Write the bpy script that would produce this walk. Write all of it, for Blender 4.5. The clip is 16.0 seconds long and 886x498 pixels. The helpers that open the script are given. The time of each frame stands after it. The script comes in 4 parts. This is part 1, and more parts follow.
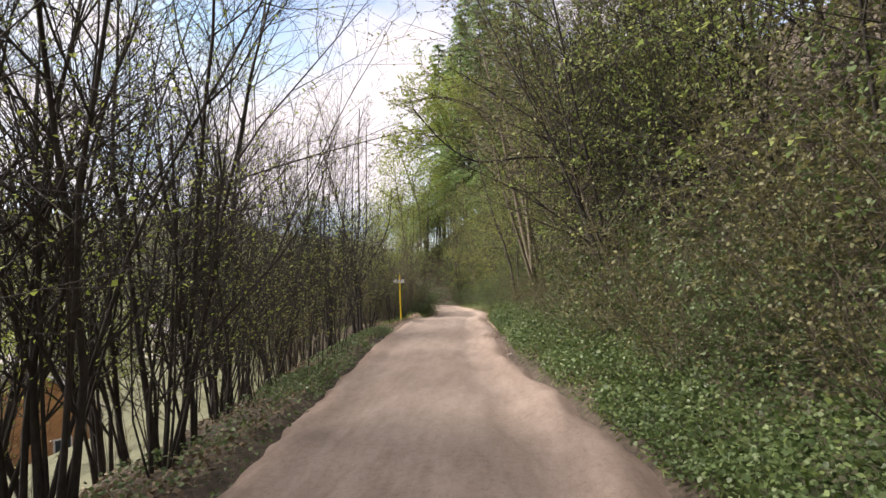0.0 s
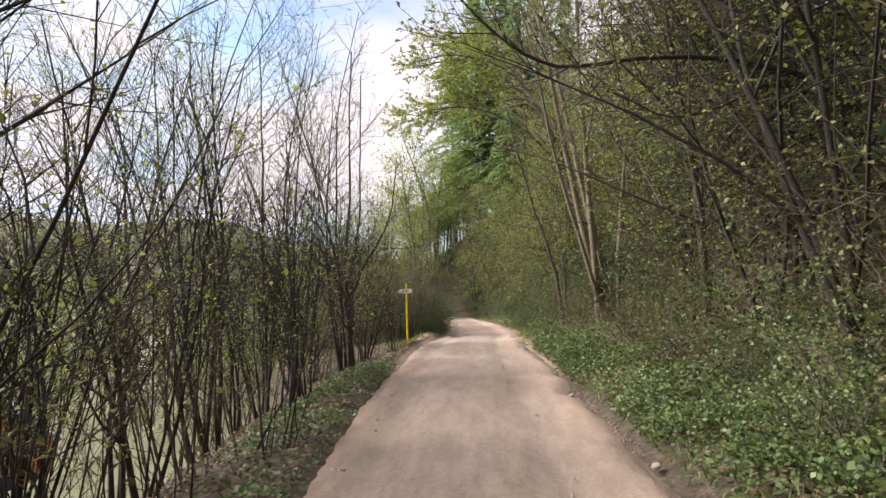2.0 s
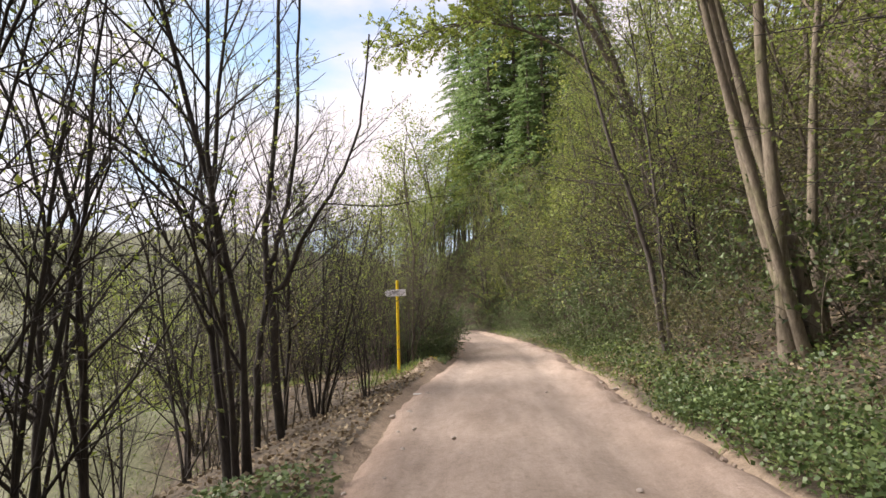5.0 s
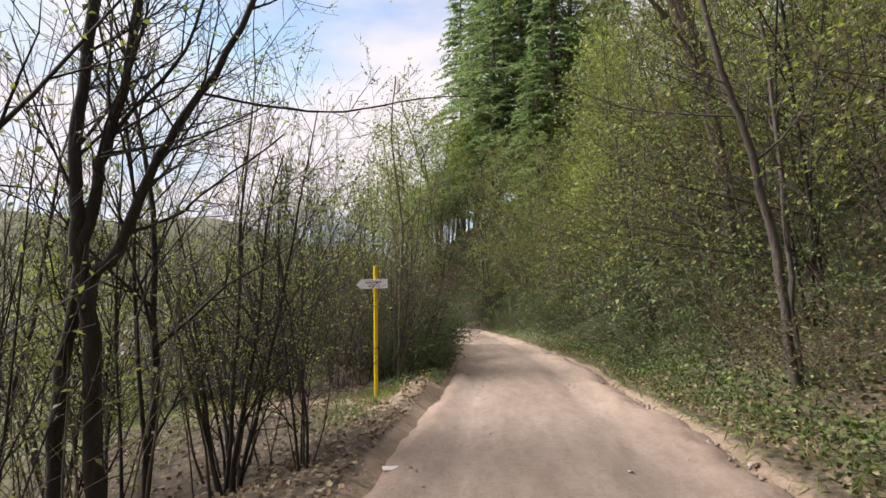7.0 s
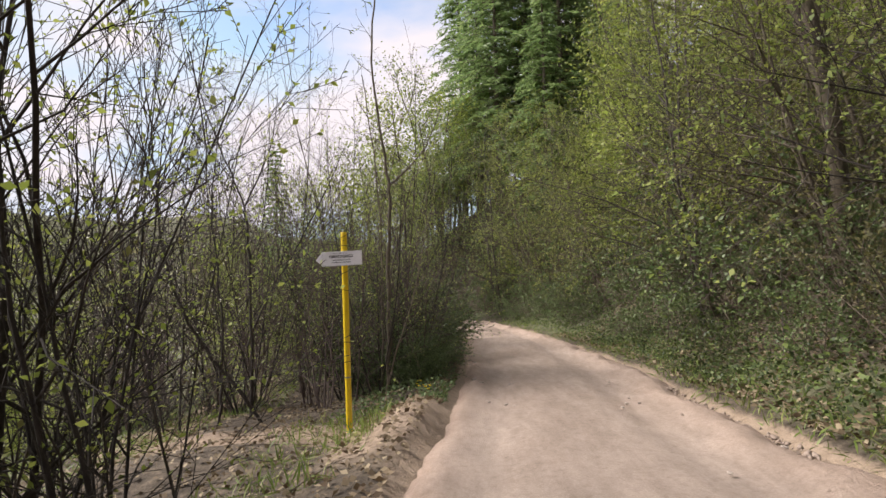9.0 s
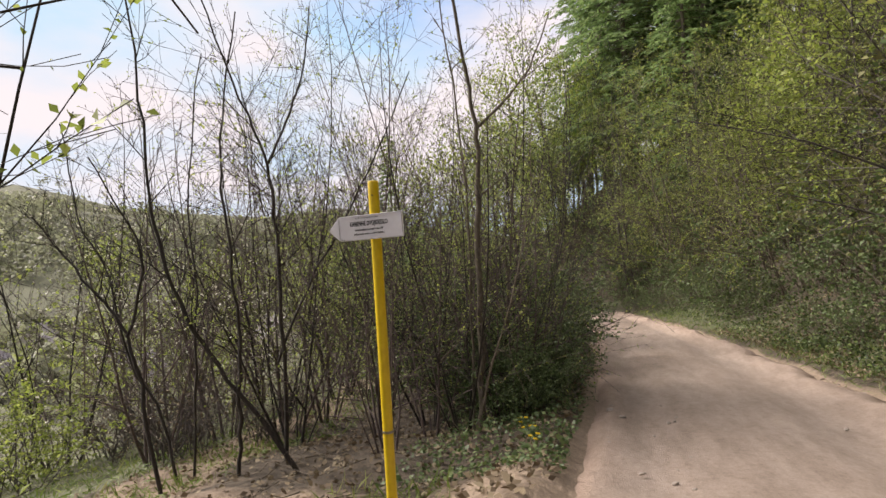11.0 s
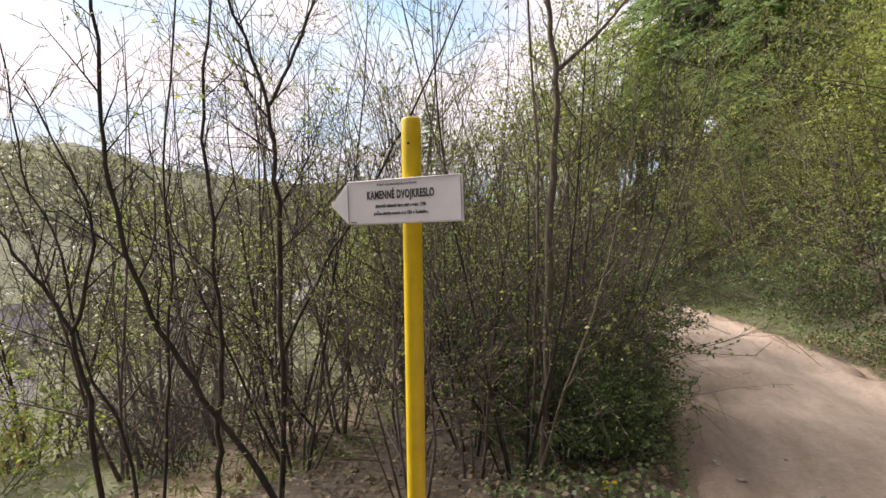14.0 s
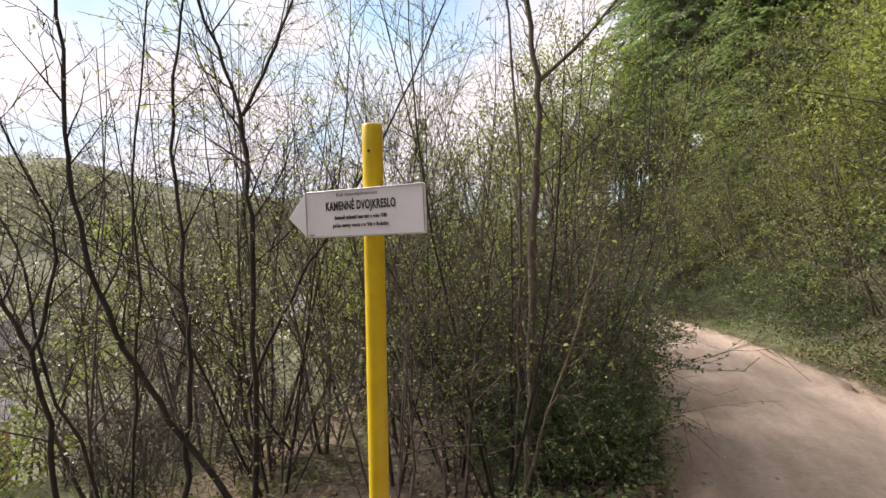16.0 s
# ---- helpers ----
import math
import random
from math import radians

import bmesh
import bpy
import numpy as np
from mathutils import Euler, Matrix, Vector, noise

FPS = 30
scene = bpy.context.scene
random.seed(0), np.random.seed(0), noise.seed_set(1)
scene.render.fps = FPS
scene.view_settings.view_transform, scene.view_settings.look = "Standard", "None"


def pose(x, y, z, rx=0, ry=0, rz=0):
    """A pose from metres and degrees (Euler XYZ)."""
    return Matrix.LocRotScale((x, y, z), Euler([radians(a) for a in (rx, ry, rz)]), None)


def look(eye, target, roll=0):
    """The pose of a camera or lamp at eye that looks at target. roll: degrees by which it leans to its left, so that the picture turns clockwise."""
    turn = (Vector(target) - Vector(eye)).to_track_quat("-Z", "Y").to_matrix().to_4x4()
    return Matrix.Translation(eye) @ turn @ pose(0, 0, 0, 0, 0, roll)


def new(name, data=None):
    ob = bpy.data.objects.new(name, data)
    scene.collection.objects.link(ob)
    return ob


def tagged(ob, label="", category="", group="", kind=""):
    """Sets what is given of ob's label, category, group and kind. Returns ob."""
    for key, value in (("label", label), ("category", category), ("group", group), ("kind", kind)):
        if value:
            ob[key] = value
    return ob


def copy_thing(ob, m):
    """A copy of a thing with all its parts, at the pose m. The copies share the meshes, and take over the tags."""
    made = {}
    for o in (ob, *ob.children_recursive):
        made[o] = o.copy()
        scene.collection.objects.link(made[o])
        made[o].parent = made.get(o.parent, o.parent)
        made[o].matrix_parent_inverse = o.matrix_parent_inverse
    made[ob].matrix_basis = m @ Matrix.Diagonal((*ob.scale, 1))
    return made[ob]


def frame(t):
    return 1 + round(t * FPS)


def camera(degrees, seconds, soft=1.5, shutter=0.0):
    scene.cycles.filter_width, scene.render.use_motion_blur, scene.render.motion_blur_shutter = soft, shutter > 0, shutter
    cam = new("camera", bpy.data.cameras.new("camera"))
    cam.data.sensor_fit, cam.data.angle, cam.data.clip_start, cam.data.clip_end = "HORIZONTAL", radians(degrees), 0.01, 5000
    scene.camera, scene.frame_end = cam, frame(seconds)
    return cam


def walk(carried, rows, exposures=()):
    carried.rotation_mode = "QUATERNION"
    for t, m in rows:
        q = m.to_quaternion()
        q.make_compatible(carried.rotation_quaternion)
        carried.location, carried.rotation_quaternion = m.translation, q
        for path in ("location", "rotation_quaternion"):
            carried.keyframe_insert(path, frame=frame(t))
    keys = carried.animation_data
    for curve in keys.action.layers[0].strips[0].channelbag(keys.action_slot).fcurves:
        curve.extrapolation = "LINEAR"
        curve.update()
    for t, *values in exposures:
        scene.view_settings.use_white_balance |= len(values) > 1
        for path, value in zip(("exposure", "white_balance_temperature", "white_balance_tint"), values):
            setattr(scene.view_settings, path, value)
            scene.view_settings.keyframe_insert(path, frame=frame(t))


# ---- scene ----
cam = camera(78.6, 16.0)
PATH = [
    (0, (3.34, -24.026, 3.31), (3.227, -22.029, 3.297), -1.8),
    (0.5, (3.091, -22.692, 3.299), (2.954, -20.697, 3.3), -1.7),
    (1, (2.917, -21.31, 3.154), (2.803, -19.313, 3.163), -1.5),
    (1.5, (2.744, -19.973, 3.105), (2.614, -17.978, 3.12), -1.2),
    (2, (2.6, -18.61, 3.033), (2.462, -16.615, 3.05), -1.6),
    (2.5, (2.43, -17.377, 2.889), (2.283, -15.383, 2.936), -1.1),
    (3, (2.351, -16.172, 2.757), (2.174, -14.182, 2.827), -1.4),
    (3.5, (2.256, -15.172, 2.627), (2.016, -13.191, 2.752), -0.8),
    (4, (2.137, -14.098, 2.626), (1.892, -12.115, 2.706), -2.9),
    (4.5, (2.05, -13.029, 2.526), (1.864, -11.039, 2.583), -2.6),
    (6.8, (1.722, -8.721, 2.153), (1.562, -6.728, 2.206), 0.6),
    (7, (1.686, -8.455, 2.173), (1.541, -6.46, 2.206), -0.4),
    (7.5, (1.625, -7.816, 2.098), (1.41, -5.828, 2.128), -2.4),
    (8, (1.511, -7.011, 1.972), (1.321, -5.02, 1.978), -1.1),
    (8.2, (1.479, -6.71, 1.929), (1.298, -4.718, 1.921), -1.2),
    (10.3, (1.479, -3.897, 1.699), (1.344, -1.902, 1.729), -1.8),
    (10.5, (1.471, -3.606, 1.669), (1.175, -1.628, 1.688), -2.3),
    (11, (1.369, -3.027, 1.653), (0.771, -1.118, 1.628), -3.4),
    (11.5, (1.183, -2.576, 1.629), (0.548, -0.68, 1.569), -1.6),
    (12, (1.06, -2.194, 1.605), (0.372, -0.318, 1.522), -1.4),
    (12.5, (0.909, -1.934, 1.595), (0.182, -0.075, 1.469), -1.6),
    (13, (0.788, -1.776, 1.705), (0.042, 0.074, 1.563), -0.9),
    (13.5, (0.758, -1.669, 1.713), (0.014, 0.182, 1.577), -1.0),
    (14, (0.766, -1.678, 1.715), (0.039, 0.182, 1.599), -0.7),
    (14.5, (0.774, -1.705, 1.717), (0.051, 0.157, 1.619), -0.1),
    (15, (0.774, -1.721, 1.721), (0.047, 0.14, 1.635), 0.2),
    (15.5, (0.784, -1.673, 1.721), (0.072, 0.195, 1.642), 0.3),
    (16, (0.809, -1.54, 1.707), (0.109, 0.333, 1.643), -0.9),
]
walk(cam, [(t, look(e, a, r)) for t, e, a, r in PATH], [(0, 1.27, 7050, 15), (4.5, 1.25, 7050, 15), (8, 1.0, 6950, 15), (10.5, 1.05, 7050, 15), (11.5, 0.94, 7200, 15), (14, 1.22, 7100, 15), (16, 1.2, 7100, 15)])

# ---- light ----
world = bpy.data.worlds.new("world")
scene.world = world
world.use_nodes = True
wn, wl = world.node_tree.nodes, world.node_tree.links
wn.clear()
SUN_EL, SUN_ROT = radians(40), radians(-82)
sky = wn.new("ShaderNodeTexSky")
sky.sky_type, sky.sun_disc, sky.sun_elevation, sky.sun_rotation = "NISHITA", False, SUN_EL, SUN_ROT
sky.dust_density = 0.5
wco = wn.new("ShaderNodeTexCoord")
wmap = wn.new("ShaderNodeMapping")
wmap.inputs["Scale"].default_value = (1.3, 1.3, 3.2)
cloud = wn.new("ShaderNodeTexNoise")
cloud.inputs["Scale"].default_value, cloud.inputs["Detail"].default_value = 1.6, 6
cramp = wn.new("ShaderNodeMapRange")
cramp.inputs["From Min"].default_value, cramp.inputs["From Max"].default_value = 0.36, 0.54
csky = wn.new("ShaderNodeMixRGB")
csky.inputs["Color2"].default_value = (4.05, 3.95, 4.3, 1)
haze = wn.new("ShaderNodeMixRGB")
haze.blend_type = "DARKEN"
haze.inputs["Fac"].default_value, haze.inputs["Color2"].default_value = 1.0, (2.5, 3.6, 4.7, 1)
wbg, wout = wn.new("ShaderNodeBackground"), wn.new("ShaderNodeOutputWorld")
wbg.inputs["Strength"].default_value = 0.118
wl.new(wco.outputs["Generated"], wmap.inputs["Vector"])
wl.new(wmap.outputs["Vector"], cloud.inputs["Vector"])
wl.new(cloud.outputs["Fac"], cramp.inputs["Value"])
wl.new(cramp.outputs["Result"], csky.inputs["Fac"])
wl.new(sky.outputs["Color"], haze.inputs["Color1"])
wl.new(haze.outputs["Color"], csky.inputs["Color1"])
wl.new(csky.outputs["Color"], wbg.inputs["Color"])
wl.new(wbg.outputs["Background"], wout.inputs["Surface"])

sun = new("sun", bpy.data.lights.new("sun", "SUN"))
sun.data.energy, sun.data.angle, sun.data.color = 3.4, radians(25), (1.0, 0.985, 0.96)
sun_from = Vector((math.sin(SUN_ROT) * math.cos(SUN_EL), math.cos(SUN_ROT) * math.cos(SUN_EL), math.sin(SUN_EL)))
sun.matrix_world = look(sun_from * 60, (0, 0, 0))


# ---- materials ----
def material(name):
    m = bpy.data.materials.new(name)
    m.use_nodes = True
    n = m.node_tree.nodes
    return m, n, m.node_tree.links, n["Principled BSDF"], n["Material Output"]


def noise_node(n, l, scale, detail=4, rough=0.6, vec=None):
    t = n.new("ShaderNodeTexNoise")
    t.inputs["Scale"].default_value, t.inputs["Detail"].default_value, t.inputs["Roughness"].default_value = scale, detail, rough
    if vec is None:
        c = n.new("ShaderNodeTexCoord")
        vec = c.outputs["Object"]
    l.new(vec, t.inputs["Vector"])
    return t


def ramp_node(n, l, src, stops):
    r = n.new("ShaderNodeValToRGB")
    e = r.color_ramp.elements
    while len(e) < len(stops):
        e.new(0.5)
    for k, (p, c) in zip(e, stops):
        k.position, k.color = p, (*c, 1)
    l.new(src, r.inputs["Fac"])
    return r


def bump_node(n, l, src, strength, distance, b):
    k = n.new("ShaderNodeBump")
    k.inputs["Strength"].default_value, k.inputs["Distance"].default_value = strength, distance
    l.new(src, k.inputs["Height"])
    l.new(k.outputs["Normal"], b.inputs["Normal"])


def mix_node(n, l, fac, a, b, mode="MIX"):
    m = n.new("ShaderNodeMixRGB")
    m.blend_type = mode
    for key, v in (("Fac", fac), ("Color1", a), ("Color2", b)):
        if isinstance(v, (int, float)):
            m.inputs[key].default_value = v
        elif isinstance(v, tuple):
            m.inputs[key].default_value = (*v, 1)
        else:
            l.new(v, m.inputs[key])
    return m.outputs["Color"]


def bark(name, dark, light, scale=30):
    m, n, l, b, o = material(name)
    c = n.new("ShaderNodeTexCoord")
    mp = n.new("ShaderNodeMapping")
    mp.inputs["Scale"].default_value = (1, 1, 0.25)
    l.new(c.outputs["Object"], mp.inputs["Vector"])
    a = noise_node(n, l, scale, 6, 0.7, mp.outputs["Vector"])
    big = noise_node(n, l, 2.2, 3)
    r = ramp_node(n, l, a.outputs["Fac"], [(0.3, dark), (0.7, light)])
    moss = ramp_node(n, l, big.outputs["Fac"], [(0.5, (1, 1, 1)), (0.75, (0.75, 0.85, 0.6))])
    l.new(mix_node(n, l, 1.0, r.outputs["Color"], moss.outputs["Color"], "MULTIPLY"), b.inputs["Base Color"])
    b.inputs["Roughness"].default_value = 0.9
    bump_node(n, l, a.outputs["Fac"], 0.6, 0.02, b)
    return m


def leaf(name, stops, trans=0.35, rough=0.55):
    m, n, l, b, o = material(name)
    g = n.new("ShaderNodeNewGeometry")
    r = ramp_node(n, l, g.outputs["Random Per Island"], stops)
    big = noise_node(n, l, 1.1, 2)
    tone = ramp_node(n, l, big.outputs["Fac"], [(0.3, (0.75, 0.78, 0.7)), (0.7, (1.1, 1.1, 1.0))])
    col = mix_node(n, l, 1.0, r.outputs["Color"], tone.outputs["Color"], "MULTIPLY")
    l.new(col, b.inputs["Base Color"])
    b.inputs["Roughness"].default_value = rough
    t = n.new("ShaderNodeBsdfTranslucent")
    l.new(col, t.inputs["Color"])
    mx = n.new("ShaderNodeMixShader")
    mx.inputs["Fac"].default_value = trans
    l.new(b.outputs["BSDF"], mx.inputs[1])
    l.new(t.outputs["BSDF"], mx.inputs[2])
    l.new(mx.outputs["Shader"], o.inputs["Surface"])
    return m


BARK_DARK = bark("bark_dark", (0.016, 0.013, 0.011), (0.06, 0.048, 0.04))
BARK_BROWN = bark("bark_brown", (0.05, 0.039, 0.029), (0.19, 0.155, 0.115))
BARK_GREY = bark("bark_grey", (0.035, 0.029, 0.026), (0.13, 0.108, 0.095))
BARK_MAUVE = bark("bark_mauve", (0.05, 0.035, 0.033), (0.19, 0.142, 0.13))
BARK_PALE = bark("bark_pale", (0.09, 0.07, 0.05), (0.28, 0.23, 0.17))
LEAF_SPRING = leaf("leaf_spring", [(0.0, (0.2, 0.25, 0.055)), (0.5, (0.29, 0.36, 0.08)), (1.0, (0.42, 0.45, 0.13))], 0.5)
LEAF_OLIVE = leaf("leaf_olive", [(0.0, (0.1, 0.11, 0.032)), (0.5, (0.24, 0.235, 0.075)), (1.0, (0.42, 0.38, 0.15))], 0.4)
LEAF_DARK = leaf("leaf_dark", [(0.0, (0.03, 0.05, 0.018)), (0.6, (0.08, 0.115, 0.035)), (1.0, (0.2, 0.26, 0.075))], 0.3)
LEAF_IVY = leaf("leaf_ivy", [(0.0, (0.07, 0.112, 0.042)), (0.6, (0.125, 0.185, 0.068)), (1.0, (0.215, 0.275, 0.11))], 0.25, 0.5)
LEAF_DRY = leaf("leaf_dry", [(0.0, (0.1, 0.065, 0.04)), (0.5, (0.2, 0.145, 0.095)), (1.0, (0.34, 0.27, 0.19))], 0.1, 0.8)
# olive-brown leaves, the hillside thicket's shade darkened into their colour
LEAF_BROWN_SHADED = leaf("leaf_brown_shaded", [(0.0, (0.06, 0.06, 0.024)), (0.5, (0.14, 0.132, 0.055)), (1.0, (0.29, 0.27, 0.12))], 0.35)
LEAF_FRESH = leaf("leaf_fresh", [(0.0, (0.12, 0.17, 0.05)), (0.5, (0.22, 0.285, 0.085)), (1.0, (0.38, 0.42, 0.14))], 0.5)
# grey-brown of half-bare far trees, with distance haze paled into the colour
LEAF_FAR_HAZED = leaf("leaf_far_hazed", [(0.0, (0.15, 0.145, 0.11)), (0.5, (0.25, 0.255, 0.18)), (1.0, (0.37, 0.385, 0.25))], 0.5)
BLOSSOM = leaf("blossom", [(0.0, (0.6, 0.55, 0.5)), (1.0, (0.8, 0.76, 0.7))], 0.3)
NEEDLE = leaf("needle", [(0.0, (0.13, 0.21, 0.085)), (0.5, (0.22, 0.32, 0.13)), (1.0, (0.33, 0.43, 0.18))], 0.5)
GRASS = leaf("grass_blade", [(0.0, (0.1, 0.15, 0.03)), (0.6, (0.17, 0.24, 0.055)), (1.0, (0.3, 0.31, 0.12))], 0.35)


def make_dirt():
    m, n, l, b, o = material("dirt_road")
    co, mp = n.new("ShaderNodeTexCoord"), n.new("ShaderNodeMapping")
    mp.inputs["Scale"].default_value = (1, 0.22, 1)
    l.new(co.outputs["Object"], mp.inputs["Vector"])
    big, mid, fine = noise_node(n, l, 1.1, 4, 0.6, mp.outputs["Vector"]), noise_node(n, l, 6, 6, 0.7, mp.outputs["Vector"]), noise_node(n, l, 70, 5, 0.75)
    base = ramp_node(n, l, big.outputs["Fac"], [(0.3, (0.33, 0.258, 0.208)), (0.7, (0.425, 0.348, 0.294))])
    spots = ramp_node(n, l, mid.outputs["Fac"], [(0.32, (0.78, 0.76, 0.74)), (0.62, (1.08, 1.06, 1.05))])
    grit = ramp_node(n, l, fine.outputs["Fac"], [(0.3, (0.75, 0.74, 0.74)), (0.7, (1.14, 1.14, 1.14))])
    c = mix_node(n, l, 1.0, base.outputs["Color"], spots.outputs["Color"], "MULTIPLY")
    at = n.new("ShaderNodeAttribute")
    at.attribute_name = "margin"
    c = mix_node(n, l, at.outputs["Fac"], c, mix_node(n, l, 1.0, spots.outputs["Color"], (0.43, 0.3, 0.225), "MULTIPLY"))
    lump = noise_node(n, l, 16, 6, 0.7)
    pits = ramp_node(n, l, lump.outputs["Fac"], [(0.3, (0.72, 0.7, 0.68)), (0.5, (1.0, 1.0, 1.0)), (0.75, (1.1, 1.1, 1.1))])
    c = mix_node(n, l, 0.7, c, pits.outputs["Color"], "MULTIPLY")
    l.new(mix_node(n, l, 1.0, c, grit.outputs["Color"], "MULTIPLY"), b.inputs["Base Color"])
    b.inputs["Roughness"].default_value = 0.95
    s = n.new("ShaderNodeMath")
    s.operation = "ADD"
    l.new(lump.outputs["Fac"], s.inputs[0])
    l.new(fine.outputs["Fac"], s.inputs[1])
    bump_node(n, l, s.outputs["Value"], 0.7, 0.025, b)
    return m


def make_ground():
    """Leaf litter and soil, with meadow where the attribute says so."""
    m, n, l, b, o = material("forest_ground")
    big, mid, fine = noise_node(n, l, 0.7, 4), noise_node(n, l, 9, 6, 0.7), noise_node(n, l, 60, 5, 0.75)
    soil = ramp_node(n, l, mid.outputs["Fac"], [(0.3, (0.035, 0.026, 0.018)), (0.5, (0.085, 0.065, 0.045)), (0.72, (0.2, 0.155, 0.11))])
    grass = ramp_node(n, l, mid.outputs["Fac"], [(0.3, (0.08, 0.082, 0.044)), (0.7, (0.16, 0.162, 0.088))])
    path = ramp_node(n, l, mid.outputs["Fac"], [(0.3, (0.24, 0.175, 0.12)), (0.7, (0.38, 0.29, 0.215))])
    at = n.new("ShaderNodeAttribute")
    at.attribute_name = "meadow"
    ap = n.new("ShaderNodeAttribute")
    ap.attribute_name = "trail"

    def soft(src):
        s = n.new("ShaderNodeMath")
        s.operation = "ADD"
        l.new(src, s.inputs[0])
        sub = n.new("ShaderNodeMath")
        sub.operation = "MULTIPLY_ADD"
        sub.inputs[1].default_value, sub.inputs[2].default_value = 1.2, -0.6
        l.new(big.outputs["Fac"], sub.inputs[0])
        l.new(sub.outputs["Value"], s.inputs[1])
        r = n.new("ShaderNodeMapRange")
        r.inputs["From Min"].default_value, r.inputs["From Max"].default_value = 0.35, 0.65
        l.new(s.outputs["Value"], r.inputs["Value"])
        return r.outputs["Result"]
    c = mix_node(n, l, soft(at.outputs["Fac"]), soil.outputs["Color"], grass.outputs["Color"])
    c = mix_node(n, l, soft(ap.outputs["Fac"]), c, path.outputs["Color"])
    tone = ramp_node(n, l, fine.outputs["Fac"], [(0.3, (0.65, 0.65, 0.65)), (0.7, (1.2, 1.2, 1.2))])
    l.new(mix_node(n, l, 1.0, c, tone.outputs["Color"], "MULTIPLY"), b.inputs["Base Color"])
    b.inputs["Roughness"].default_value = 0.95
    bump_node(n, l, mid.outputs["Fac"], 0.8, 0.05, b)
    return m


def plain(name, dark, light, scale=20, rough=0.6, metal=0.0, bump=0.1):
    m, n, l, b, o = material(name)
    a = noise_node(n, l, scale, 5, 0.65)
    r = ramp_node(n, l, a.outputs["Fac"], [(0.3, dark), (0.7, light)])
    l.new(r.outputs["Color"], b.inputs["Base Color"])
    b.inputs["Roughness"].default_value, b.inputs["Metallic"].default_value = rough, metal
    bump_node(n, l, a.outputs["Fac"], bump, 0.005, b)
    return m


DIRT, GROUND = make_dirt(), make_ground()
YELLOW = plain("yellow_paint", (0.62, 0.43, 0.012), (0.74, 0.53, 0.02), 14, 0.38, 0, 0.15)
BOARD = plain("white_board", (0.76, 0.74, 0.77), (0.84, 0.82, 0.85), 9, 0.35, 0, 0.03)
BOARD_EDGE = plain("grey_edge", (0.3, 0.29, 0.3), (0.42, 0.41, 0.42), 20, 0.4)
INK = plain("black_ink", (0.015, 0.015, 0.017), (0.03, 0.03, 0.032), 30, 0.5)
STEEL = plain("dull_steel", (0.2, 0.19, 0.17), (0.34, 0.32, 0.3), 40, 0.45, 0.8)
STONE = plain("stone", (0.24, 0.2, 0.17), (0.42, 0.36, 0.31), 25, 0.9, 0, 0.5)
PETAL = plain("petal", (0.75, 0.55, 0.01), (0.85, 0.66, 0.03), 60, 0.6)
PLASTER = plain("house_wall", (0.55, 0.5, 0.42), (0.68, 0.62, 0.54), 1.5, 0.9)
TIMBER = plain("timber_wall", (0.36, 0.17, 0.07), (0.5, 0.26, 0.12), 3, 0.8)
ROOF = plain("roof_tile", (0.2, 0.18, 0.18), (0.34, 0.31, 0.31), 4, 0.85)
PANE = plain("dark_pane", (0.03, 0.035, 0.04), (0.06, 0.07, 0.08), 3, 0.15)
PAPER = plain("paper", (0.6, 0.57, 0.53), (0.75, 0.72, 0.68), 30, 0.8)


